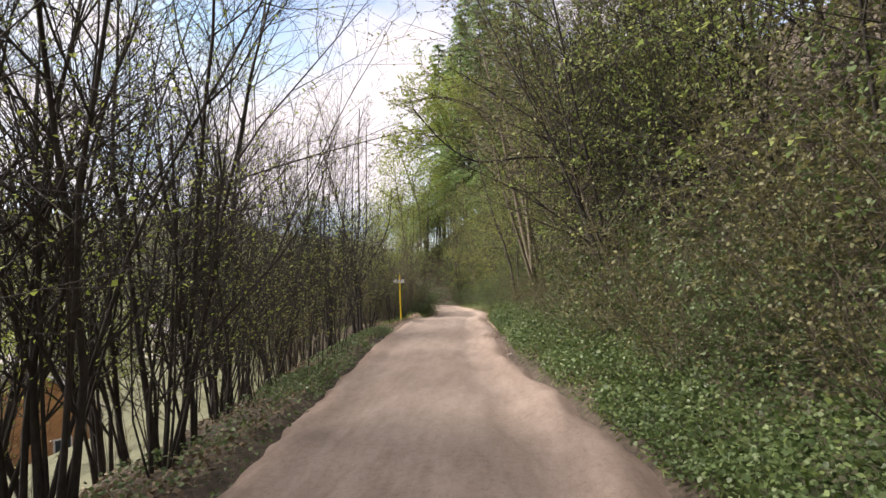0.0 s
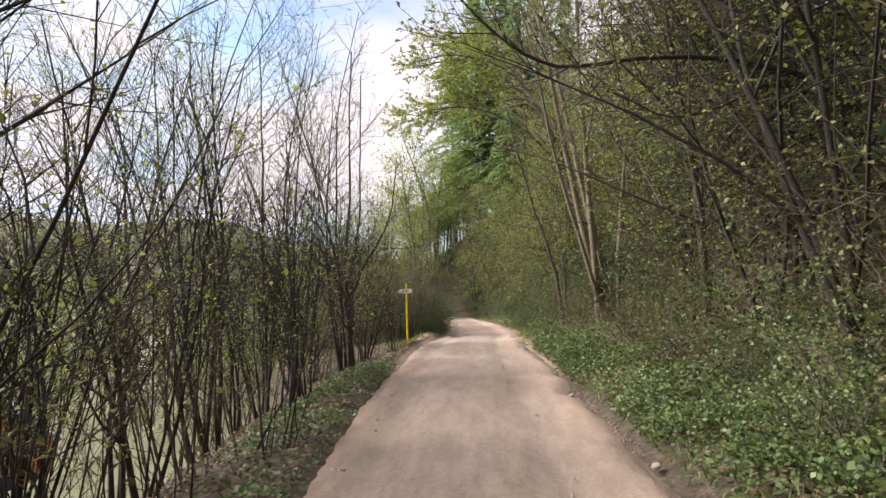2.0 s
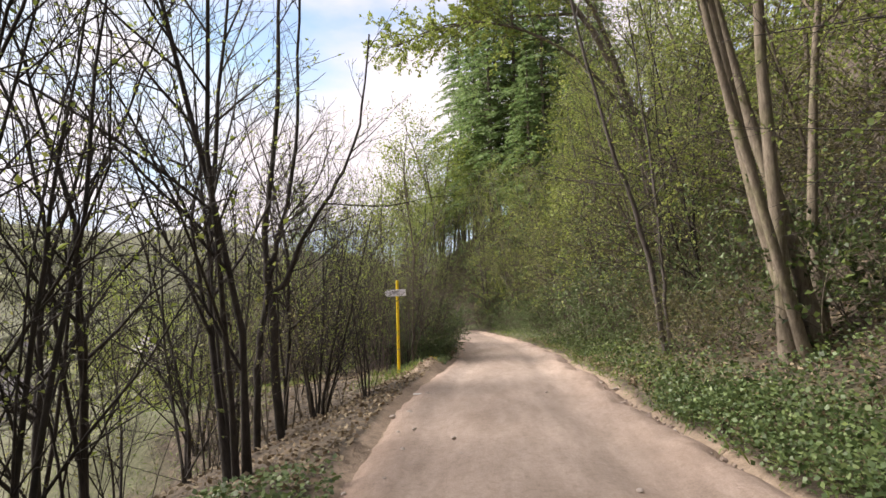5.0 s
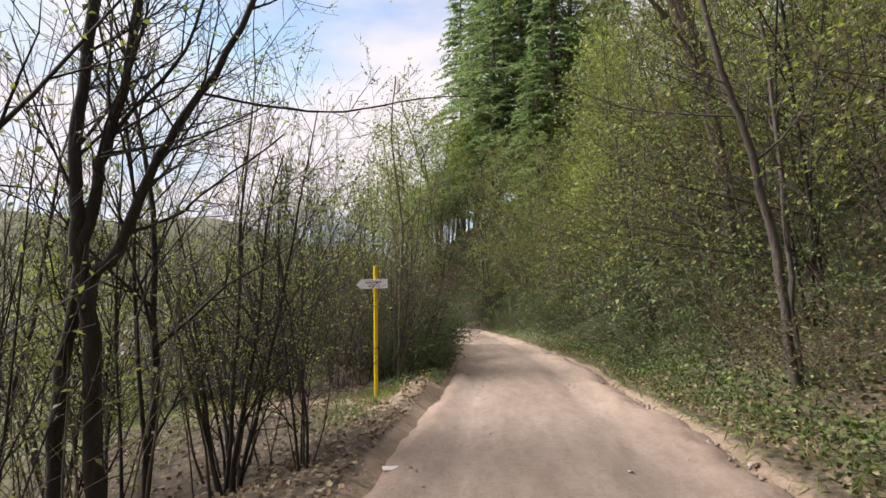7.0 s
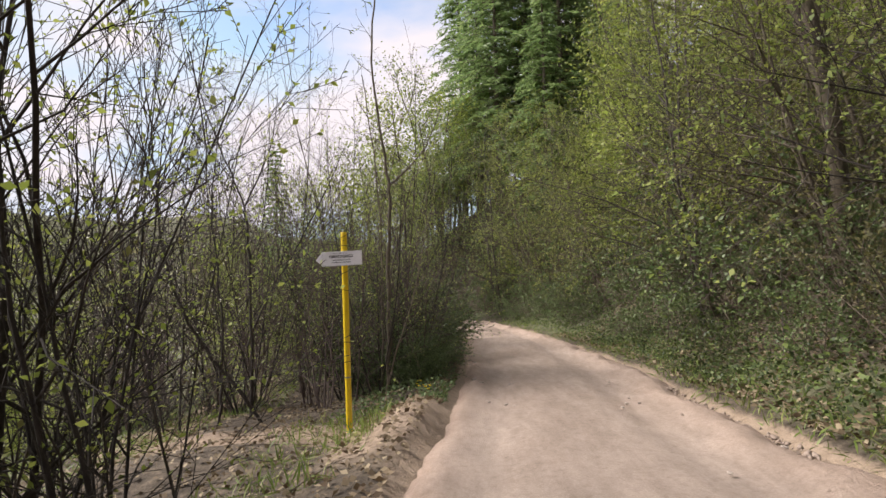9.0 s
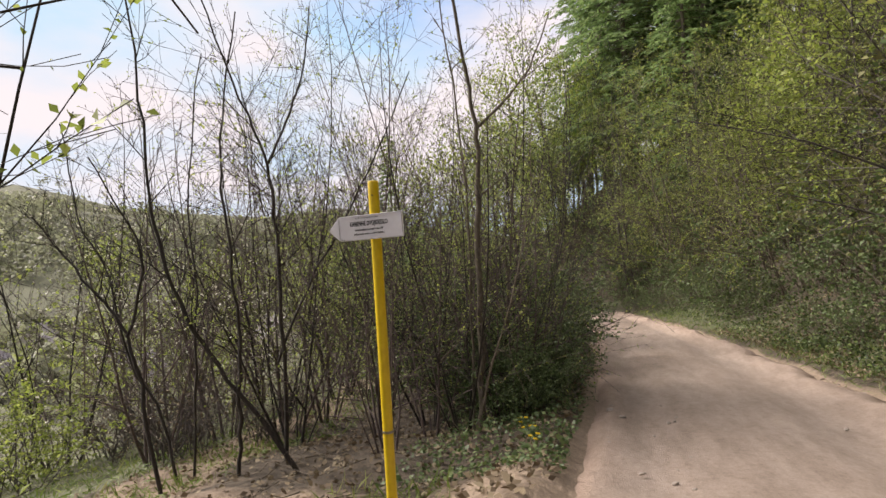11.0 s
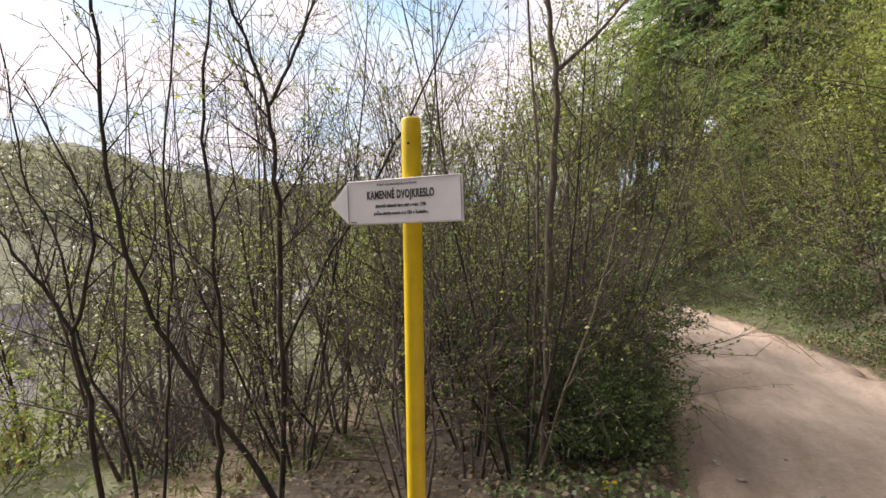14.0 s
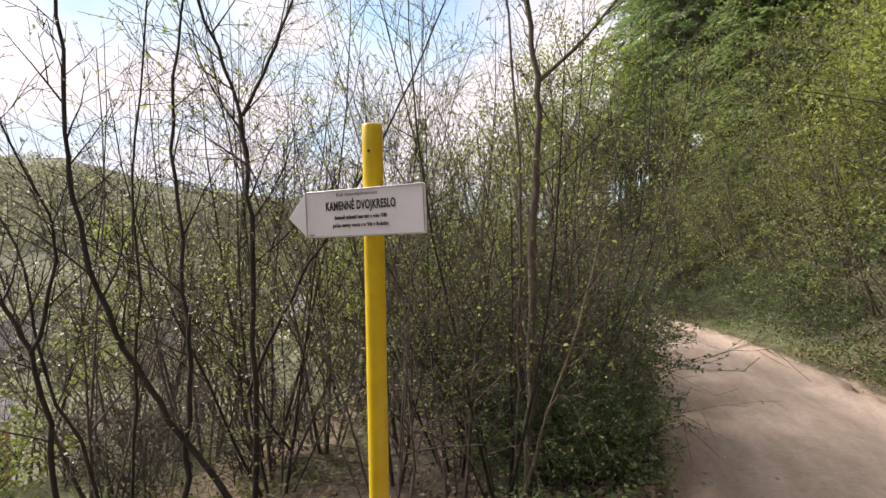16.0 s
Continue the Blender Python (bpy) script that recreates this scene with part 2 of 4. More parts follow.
# ---- mesh tools ----
class Heap:
    """Gathers tubes and leaves into one mesh."""

    def __init__(self):
        self.v, self.f, self.n = [], [], 0

    def add(self, verts, faces):
        verts, faces = np.asarray(verts, float).reshape(-1, 3), np.asarray(faces, int)
        self.v.append(verts)
        self.f.append(faces + self.n)
        self.n += len(verts)

    def tube(self, pts, radii, sides=5):
        pts = np.asarray(pts, float)
        d = np.gradient(pts, axis=0)
        d /= np.linalg.norm(d, axis=1)[:, None] + 1e-9
        ref = np.array((0.31, 0.95, 0.05)) if abs(d[0][2]) > 0.6 else np.array((0.1, 0.05, 1.0))
        a = np.cross(d, ref)
        a /= np.linalg.norm(a, axis=1)[:, None] + 1e-9
        b = np.cross(d, a)
        th = np.arange(sides) * 2 * math.pi / sides
        r = np.asarray(radii, float)[:, None, None]
        ring = pts[:, None, :] + r * (np.cos(th)[None, :, None] * a[:, None, :] + np.sin(th)[None, :, None] * b[:, None, :])
        i = np.arange(len(pts) - 1)[:, None] * sides
        j, k = np.arange(sides)[None, :], (np.arange(sides)[None, :] + 1) % sides
        q = np.stack([i + j, i + k, i + sides + k, i + sides + j], axis=-1).reshape(-1, 4)
        self.add(ring.reshape(-1, 3), q)

    def leaves(self, pos, axis, size, rng, wide=0.6, curl=0.18):
        """Folded kite-shaped leaves at pos along axis."""
        pos, axis = np.asarray(pos, float), np.asarray(axis, float)
        if not len(pos):
            return
        axis = axis / (np.linalg.norm(axis, axis=1)[:, None] + 1e-9)
        s = np.asarray(size, float).reshape(-1, 1) * np.ones((len(pos), 1))
        up = rng.normal(size=pos.shape) * 0.6 + np.array((0, 0, 0.8))
        side = np.cross(axis, up)
        side /= np.linalg.norm(side, axis=1)[:, None] + 1e-9
        nor = np.cross(side, axis)
        v = np.stack([pos, pos + axis * s * 0.45 + side * s * wide / 2 + nor * s * curl,
                      pos + axis * s, pos + axis * s * 0.45 - side * s * wide / 2 + nor * s * curl], axis=1)
        self.add(v.reshape(-1, 3), np.arange(len(pos) * 4).reshape(-1, 4))

    def mesh(self, name, mat, smooth=False):
        me = bpy.data.meshes.new(name)
        v = np.concatenate(self.v) if self.v else np.zeros((0, 3))
        tri = [f for f in self.f if f.shape[1] == 3]
        quad = [f for f in self.f if f.shape[1] == 4]
        loops = np.concatenate([f.reshape(-1) for f in quad + tri])
        nq, nt = sum(len(f) for f in quad), sum(len(f) for f in tri)
        start = np.concatenate([np.arange(nq) * 4, nq * 4 + np.arange(nt) * 3])
        me.vertices.add(len(v))
        me.vertices.foreach_set("co", v.reshape(-1))
        me.loops.add(len(loops))
        me.loops.foreach_set("vertex_index", loops)
        me.polygons.add(nq + nt)
        me.polygons.foreach_set("loop_start", start)
        if smooth:
            me.polygons.foreach_set("use_smooth", np.ones(nq + nt, bool))
        me.materials.append(mat)
        me.update(calc_edges=True)
        return me


def child(name, me, parent, label=""):
    ob = new(name, me)
    ob.parent = parent
    return tagged(ob, label)


def part(name, bm, mat, parent, label=""):
    me = bpy.data.meshes.new(name)
    bm.to_mesh(me)
    bm.free()
    me.materials.append(mat)
    return child(name, me, parent, label)


# ---- lie of the land ----
def step(a, b, x):
    t = np.clip((np.asarray(x, float) - a) / (b - a), 0, 1)
    return t * t * (3 - 2 * t)


def road_z(y):
    return np.interp(y, [-60, -30, -24, -13, -8.5, -3.3, 2.6, 8, 24.7, 60], [4.6, 2.45, 2.0, 1.22, 0.9, 0.5, -0.2, -0.75, -2.1, -4.5])


def road_l(y):
    return np.interp(y, [-60, -30, -24, -20, -15, -12, -8, -4, 0, 3, 8, 12, 15, 20, 23, 26, 30],
                     [6, 2.6, 1.9, 1.6, 1.3, 1.05, 0.92, 0.92, 1.05, 1.1, 1.02, 0.8, 0.45, -0.1, -1.3, -4.5, -12])


def road_r(y):
    return np.interp(y, [-60, -30, -24, -20, -15, -10, -5, 0, 4, 9, 14.5, 18, 21.5, 25, 28, 31],
                     [9, 5.4, 4.75, 4.45, 4.0, 3.85, 3.68, 3.8, 4.05, 3.75, 3.0, 2.35, 1.4, -0.5, -4, -10])


_lat = np.random.RandomState(3).rand(64, 64)


def wave(x, y, s):
    """Smooth value noise, 0 to 1, s metres wide."""
    x, y = np.asarray(x, float) / s, np.asarray(y, float) / s
    i, j = np.floor(x).astype(int), np.floor(y).astype(int)
    fx, fy = x - i, y - j
    fx, fy = fx * fx * (3 - 2 * fx), fy * fy * (3 - 2 * fy)
    g = lambda a, b: _lat[a % 64, b % 64]
    return (g(i, j) * (1 - fx) + g(i + 1, j) * fx) * (1 - fy) + (g(i, j + 1) * (1 - fx) + g(i + 1, j + 1) * fx) * fy


def land(x, y):
    """Height of the ground."""
    x, y = np.asarray(x, float), np.asarray(y, float)
    rz, xl, xr = road_z(y), road_l(y), road_r(y)
    ur, ul = np.maximum(x - xr, 0), np.maximum(xl - x, 0)
    right = np.interp(ur, [0, 0.25, 0.9, 1.9, 4.2, 10, 30, 120, 2000], [0.0, 0.06, 0.17, 0.55, 2.2, 6.2, 20, 60, 90])
    steep = np.interp(ul, [0, 0.2, 0.7, 2.2, 4.5, 10, 25, 60, 150, 260, 500, 700, 1500], [0.0, 0.04, -0.1, -0.7, -2.2, -4.4, -9, -15, -17, -10, 38, 48, 30])
    ledge = np.interp(ul, [0, 0.3, 1.1, 4, 7, 10, 25, 60, 150, 260, 500, 700, 1500], [0.0, 0.05, -0.2, -0.5, -1.0, -3.2, -9, -15, -17, -10, 38, 48, 30])
    k = step(-3.5, -0.8, y) * (1 - step(9, 14, y))
    left = steep * (1 - k) + ledge * k
    off = step(0.1, 0.8, ur + ul)
    rough = off * ((wave(x, y, 0.45) - 0.5) * 0.12 + (wave(x, y, 1.7) - 0.5) * 0.2 + (wave(x, y, 9) - 0.5) * 0.5 * step(3, 10, ur + ul))
    far = step(80, 300, ul) * (wave(x, y, 160) - 0.4) * 70 + step(200, 500, ul) * (wave(x + 90, y, 330) - 0.45) * 95
    mound = 0.16 * np.exp(-(((x - 0.72) / 0.3) ** 2 + ((y + 0.5) / 0.9) ** 2))
    flat = 1 - 0.85 * np.exp(-((x - 0.35) ** 2 + ((y + 0.4) / 1.5) ** 2) / 0.6)
    hollow = -0.1 * (1 - step(-0.1, 0.25, ur + ul))
    return rz * (1 - step(60, 400, ul)) + right + left + rough * flat + far + mound + hollow


def build_ground():
    def axis(lo, hi, fine, reach):
        a = list(np.arange(lo, hi, fine))
        s, v = fine, hi
        while v < reach:
            a.append(v)
            s *= 1.16
            v += s
        s, v, b = fine, lo, []
        while v > -reach:
            s *= 1.16
            v -= s
            b.append(v)
        return np.array(b[::-1] + a)
    xs, ys = axis(-7, 10, 0.16, 1600), axis(-27, 28, 0.22, 1600)
    X, Y = np.meshgrid(xs, ys)
    Z = land(X, Y)
    h = Heap()
    nx = len(xs)
    i, j = np.meshgrid(np.arange(len(ys) - 1), np.arange(nx - 1), indexing="ij")
    q = np.stack([i * nx + j, i * nx + j + 1, (i + 1) * nx + j + 1, (i + 1) * nx + j], -1).reshape(-1, 4)
    h.add(np.stack([X, Y, Z], -1).reshape(-1, 3), q)
    me = h.mesh("ground", GROUND, True)
    ul, ur = np.maximum(road_l(Y) - X, 0), np.maximum(X - road_r(Y), 0)
    meadow = np.clip(step(3.5, 7.5, ul) * (1 - 0.3 * step(150, 300, ul)) + 0.85 * step(-3.2, -3.7, X) * step(-2, 0, Y) * (1 - step(14, 18, Y)) + 0.55 * step(0.1, 0.4, ur) * (1 - step(1.2, 2.2, ur)), 0, 1)
    trail = 1.1 * np.exp(-((X + 2.75 + 0.18 * (Y - 1)) / 0.55) ** 2) * step(-0.2, 0.8, Y) * (1 - step(7, 10, Y))
    trail = np.maximum(trail, 0.75 * np.exp(-((Y - 0.1) / 0.6) ** 2) * (1 - step(-2.6, -3.4, X)) * step(0.9, 0.4, X))
    trail = np.maximum(trail, 0.85 * (1 - step(0.05, 0.3, np.maximum(ul, ur))) * (0.25 + 0.75 * step(-11, -7, Y)))
    trail = np.maximum(trail, 1.3 * np.exp(-(((X - 0.55) / 0.5) ** 2 + ((Y + 0.3) / 1.3) ** 2)))
    for name, val in (("meadow", meadow), ("trail", trail)):
        me.attributes.new(name, "FLOAT", "POINT").data.foreach_set("value", val.reshape(-1))
    tagged(new("ground", me), "steep wooded slope of soil, leaf litter and grass", "ground", kind="structure")


def build_road():
    h = Heap()
    ys = np.arange(-40, 29, 0.12)
    n = 56
    s = np.linspace(0, 1, n)
    Y = np.repeat(ys[:, None], n, 1)
    xl = road_l(ys) - 0.1 + (wave(ys, ys * 0 + 5, 0.9) - 0.5) * 0.14 + (wave(ys, ys * 0, 0.13) - 0.5) * 0.08
    xr = road_r(ys) + 0.1 + (wave(ys, ys * 0 + 9, 0.6) - 0.5) * 0.22 + (wave(ys, ys * 0 + 3, 0.15) - 0.5) * 0.08
    X = xl[:, None] * (1 - s) + xr[:, None] * s
    Z = road_z(Y) + 0.012 + (wave(X, Y, 0.35) - 0.5) * 0.014 + (wave(X, Y, 0.11) - 0.5) * 0.012
    rut = np.exp(-((s - 0.2) / 0.09) ** 2) + np.exp(-((s - 0.72) / 0.08) ** 2)
    edge = np.exp(-(s / 0.05) ** 2) + np.exp(-((1 - s) / 0.05) ** 2)
    berm = np.exp(-((s - 0.88) / 0.06) ** 2) * (0.02 + 0.07 * wave(X, Y, 0.8) + 0.06 * (wave(X, Y, 0.2) - 0.4))
    Z = Z - 0.05 * rut - 0.09 * edge + berm
    margin = 0.5 * np.clip(np.exp(-((s - 1) / 0.16) ** 2) + np.exp(-(s / 0.1) ** 2), 0, 1) + 0 * Y
    i, j = np.meshgrid(np.arange(len(ys) - 1), np.arange(n - 1), indexing="ij")
    q = np.stack([i * n + j, i * n + j + 1, (i + 1) * n + j + 1, (i + 1) * n + j], -1).reshape(-1, 4)
    h.add(np.stack([X, Y, Z], -1).reshape(-1, 3), q)
    me = h.mesh("road", DIRT, True)
    me.attributes.new("margin", "FLOAT", "POINT").data.foreach_set("value", margin.reshape(-1))
    tagged(new("road", me), "pale pinkish-brown dirt track with shallow wheel ruts", "dirt road", kind="structure")


build_ground()
build_road()


# ---- sign post ----
def bm_box(sx, sy, sz, bevel=0.0):
    bm = bmesh.new()
    bmesh.ops.create_cube(bm, size=1.0)
    bmesh.ops.scale(bm, vec=(sx, sy, sz), verts=bm.verts)
    if bevel:
        bmesh.ops.bevel(bm, geom=bm.edges[:], offset=bevel, segments=2, affect="EDGES")
    return bm


def build_signpost():
    top = tagged(new("signpost"), "yellow painted steel post with white arrow-shaped trail sign", "signpost")
    top.matrix_world = pose(0, 0, -0.02, 0, 0, -3)
    prof = [(-0.25, 0.0325), (0.0, 0.0325), (2.0, 0.0325), (2.064, 0.0325), (2.068, 0.0312), (2.07, 0.028), (2.07, 0.001)]
    bm = bmesh.new()
    rings = []
    for z, r in prof:
        rings.append([bm.verts.new((r * math.cos(a), r * math.sin(a), z)) for a in np.linspace(0, 2 * math.pi, 24, endpoint=False)])
    for a, b in zip(rings, rings[1:]):
        for i in range(24):
            bm.faces.new((a[i], a[(i + 1) % 24], b[(i + 1) % 24], b[i])).smooth = True
    pole = part("pole", bm, YELLOW, top, "round tube in glossy yellow paint")
    bm = bmesh.new()
    bmesh.ops.create_cone(bm, cap_ends=True, segments=20, radius1=0.0355, radius2=0.0355, depth=0.014)
    bmesh.ops.translate(bm, vec=(0, 0, 0.54), verts=bm.verts)
    part("clamp_ring", bm, STEEL, top, "thin dark clamp ring")
    for x in (0.006,):
        bm = bmesh.new()
        bmesh.ops.create_cone(bm, cap_ends=True, segments=10, radius1=0.0045, radius2=0.0045, depth=0.006, matrix=pose(x, -0.032, 1.982, 90))
        part("bolt_hole", bm, INK, top, "small dark bolt head")
    L, R, T, B = -0.225, 0.203, 0.075, -0.075
    bm = bmesh.new()
    outline = [(R, B), (R, T), (L, T), (-0.299, -0.006), (L, B)]
    front = [bm.verts.new((x, -0.006, z)) for x, z in outline]
    back = [bm.verts.new((x, 0.006, z)) for x, z in outline]
    bm.faces.new(front)
    bm.faces.new(back[::-1])
    for i in range(5):
        bm.faces.new((front[i], back[i], back[(i + 1) % 5], front[(i + 1) % 5]))
    bmesh.ops.recalc_face_normals(bm, faces=bm.faces)
    bmesh.ops.bevel(bm, geom=bm.edges[:], offset=0.0015, segments=1, affect="EDGES")
    me = bpy.data.meshes.new("sign_board")
    bm.to_mesh(me)
    bm.free()
    me.materials.append(BOARD)
    board = child("sign_board", me, top, "white arrow-shaped board with black lettering")
    board.matrix_local = pose(0, -0.0415, 1.793, 0, -1.6, 0)

    def rim(x0, z0, x1, z1, name="rim"):
        d = math.hypot(x1 - x0, z1 - z0)
        bm = bm_box(d, 0.004, 0.0016, 0.0004)
        bmesh.ops.transform(bm, matrix=pose((x0 + x1) / 2, -0.0072, (z0 + z1) / 2, 0, -math.degrees(math.atan2(z1 - z0, x1 - x0)), 0), verts=bm.verts)
        part(name, bm, BOARD_EDGE, board, "thin grey edge strip")
    rim(L, B + 0.004, L, T - 0.004)
    rim(L, T - 0.003, R - 0.002, T - 0.003)
    rim(L, B + 0.003, R - 0.002, B + 0.003)
    rim(R - 0.003, B + 0.006, R - 0.003, T - 0.006)

    def words(text, x, z, size, squeeze, name, bold=0.0):
        cu = bpy.data.curves.new(name, "FONT")
        cu.body, cu.size, cu.align_x, cu.align_y, cu.extrude, cu.offset = text, size, "CENTER", "CENTER", 0.0004, bold
        cu.space_character = 1.1
        tmp = new(name, cu)
        me = bpy.data.meshes.new_from_object(tmp.evaluated_get(bpy.context.evaluated_depsgraph_get()))
        bpy.data.objects.remove(tmp)
        me.materials.clear()
        me.materials.append(INK)
        me.transform(Matrix.Translation((x, -0.0072, z)) @ Matrix.Diagonal((squeeze, 1, 1, 1)) @ pose(0, 0, 0, 90))
        child(name, me, board, "black printed lettering")
    words("Klub slovenských turistov", -0.031, 0.058, 0.0145, 0.9, "lettering")
    words("KAMENNÉ DVOJKRESLO", -0.021, 0.022, 0.038, 0.57, "lettering", 0.0013)
    words("zhotovili talianski kamenári v roku 1780", -0.021, -0.014, 0.0165, 0.64, "lettering", 0.0006)
    words("počas stavby mosta cez Váh v Budatíne", -0.021, -0.039, 0.0165, 0.7, "lettering", 0.0005)
    for x, z, w, hh in ((-0.205, -0.066, 0.022, 0.0022),):
        bm = bm_box(w, 0.0008, hh)
        bmesh.ops.translate(bm, vec=(x, -0.0066, z), verts=bm.verts)
        part("print_bar", bm, INK, board, "small black print")


build_signpost()


# ---- plants ----
def turn_vec(d, ang, az):
    d = Vector(d).normalized()
    a = d.orthogonal().normalized()
    b = d.cross(a)
    return (d * math.cos(ang) + (a * math.cos(az) + b * math.sin(az)) * math.sin(ang)).normalized()


class Plant:
    """Grows stems, twigs and leaves from a few numbers."""

    def __init__(self, seed, leaf_size=0.04, leaf_rate=14, wild=0.25, droop=0.0, thin=0.0022):
        self.r = random.Random(seed)
        self.rng = np.random.RandomState(seed)
        self.trunks, self.twig, self.lp, self.la = [], Heap(), [], []
        self.leaf_size, self.leaf_rate, self.wild, self.droop, self.thin = leaf_size, leaf_rate, wild, droop, thin

    def stem(self, p, d, length, rad, kids, level=0, up=0.1, first=0.2, spread=(0.5, 1.0), kid_len=0.45, taper=0.8):
        """One shoot and, by kids, the shoots on it, level by level."""
        r = self.r
        last = level >= len(kids)
        n = (10 if rad > 0.02 else 6) if level == 0 else ((4 if rad > 0.006 else 3) if level == 1 else (3 if not last else (1 if level > 2 else 2)))
        p, d = Vector(p), Vector(d).normalized()
        pts, rads, dirs = [p.copy()], [rad * (1.3 if level == 0 else 1)], [d.copy()]
        bend = Vector((r.gauss(0, 1), r.gauss(0, 1), 0)) * self.wild * 0.5
        for i in range(1, n + 1):
            w = Vector((r.gauss(0, 1), r.gauss(0, 1), r.gauss(0, 0.5))) * self.wild * (0.35 if level == 0 else 0.7)
            d = (d + w * 0.5 + bend * (0.15 if level == 0 else 0.3) + Vector((0, 0, up - self.droop * (level > 0)))).normalized()
            p = p + d * (length / n)
            pts.append(p.copy())
            dirs.append(d.copy())
            rads.append(max(rad * (1 - taper * i / n), self.thin))
        if level == 0:
            h = Heap()
            h.tube([tuple(q) for q in pts], rads, 7 if rad > 0.02 else 5)
            self.trunks.append(h)
        else:
            self.twig.tube([tuple(q) for q in pts], rads, 4 if level == 1 and rad > 0.006 else 3)
        if not last:
            count = max(1, round(kids[level] * (1 if level == 0 else min(1.4, length / 1.2 + 0.3))))
            for c in range(count):
                f = first + (1 - first) * (c + r.random()) / count
                i = min(int(f * n), n - 1)
                q = pts[i].lerp(pts[i + 1], f * n - i)
                kd = turn_vec(dirs[i], r.uniform(*spread), r.uniform(0, 2 * math.pi))
                kl = length * kid_len * (1.15 - 0.65 * f) * r.uniform(0.6, 1.25)
                kr = max(min(rads[i] * 0.6, 0.012 * kl + 0.002), self.thin)
                self.stem(q, kd, kl, kr, kids, level + 1, up * 0.8, 0.12, spread, 0.55, taper)
        if level >= max(len(kids) - 1, 1):
            m = int(self.leaf_rate * length * r.uniform(0.4, 1.6) + r.random())
            for _ in range(m):
                f = r.uniform(0.15, 1.0)
                i = min(int(f * n), n - 1)
                q = pts[i].lerp(pts[i + 1], f * n - i)
                a = dirs[i] * 0.7 + Vector((r.gauss(0, 1), r.gauss(0, 1), r.gauss(0.1, 0.7))) * 0.8
                self.lp.append(tuple(q))
                self.la.append(tuple(a))

    def limb(self, pts, r0, r1, twigs=8, kids=(4, 2), twig_len=0.8, first=0.3, trunk=True):
        """A curved limb through a few points, with side shoots."""
        pts = [Vector(q) for q in pts]
        pts = [pts[0] * 2 - pts[1]] + pts + [pts[-1] * 2 - pts[-2]]
        line = []
        for a, b, c, d in zip(pts, pts[1:], pts[2:], pts[3:]):
            for k in range(4):
                t = k / 4
                line.append(0.5 * (2 * b + (c - a) * t + (2 * a - 5 * b + 4 * c - d) * t * t + (3 * b - a - 3 * c + d) * t ** 3))
        line.append(pts[-2])
        n = len(line) - 1
        line = [q + Vector((self.r.gauss(0, 1), self.r.gauss(0, 1), 0)) * self.wild * 0.035 * (0 < i < n) for i, q in enumerate(line)]
        rads = [(r0 + (r1 - r0) * i / n) * self.r.uniform(0.92, 1.1) for i in range(n + 1)]
        h = Heap() if trunk else self.twig
        h.tube([tuple(q) for q in line], rads, 8 if r0 > 0.02 else 6)
        if trunk:
            self.trunks.append(h)
        for c in range(twigs):
            f = first + (1 - first) * (c + self.r.random()) / twigs
            i = min(int(f * n), n - 1)
            q = line[i].lerp(line[i + 1], f * n - i)
            kd = turn_vec(line[i + 1] - line[i], self.r.uniform(0.4, 1.0), self.r.uniform(0, 2 * math.pi))
            kl = twig_len * self.r.uniform(0.5, 1.3) * (1.2 - 0.5 * f)
            self.stem(q, kd, kl, max(min(rads[i] * 0.6, 0.009 * kl + 0.002), self.thin), (0,) + kids, 1, 0.05, 0.12, (0.4, 1.0), 0.5)

    def make(self, name, label, category, bark_mat, leaf_mat, group="", wide=0.62, stem_name="stem"):
        top = tagged(new(name), label, category, group)
        for h in self.trunks:
            child(stem_name, h.mesh(stem_name, bark_mat, True), top)
        if self.twig.n:
            child("crown", self.twig.mesh("crown", bark_mat), top)
        if self.lp:
            h = Heap()
            h.leaves(self.lp, self.la, self.leaf_size * self.rng.uniform(0.6, 1.4, len(self.lp)), self.rng, wide)
            child("foliage", h.mesh("foliage", leaf_mat), top)
        return top


def placed(src, x, y, turn=0.0, size=1.0, lean=(0, 0), sink=0.06):
    z = float(land(x, y)) - sink
    return copy_thing(src, pose(x, y, z, lean[0], lean[1], turn) @ Matrix.Scale(size, 4))


def drop_sources(some):
    for src in some:
        for o in list(src.children_recursive) + [src]:
            bpy.data.objects.remove(o)


rnd = random.Random(11)


# slender multi-stemmed young trees of the valley side
def young_tree(seed, stems, height, leafs):
    p = Plant(seed, 0.036, leafs, 0.42)
    for k in range(stems):
        a = 2 * math.pi * (k + p.r.random()) / stems
        lean = p.r.uniform(0.05, 0.3)
        p.stem((math.cos(a) * 0.09, math.sin(a) * 0.09, 0), (math.cos(a) * lean, math.sin(a) * lean, 1), height * p.r.uniform(0.6, 1.1),
               p.r.choice((0.012, 0.018, 0.026, 0.034)) * height / 6, (10, 5, 3), 0, 0.1, 0.14, (0.4, 0.95), 0.34)
    return p.make("young_tree", "slender dark multi-stemmed young tree with few new leaves", "tree", BARK_DARK, LEAF_SPRING, "young trees of the valley side")


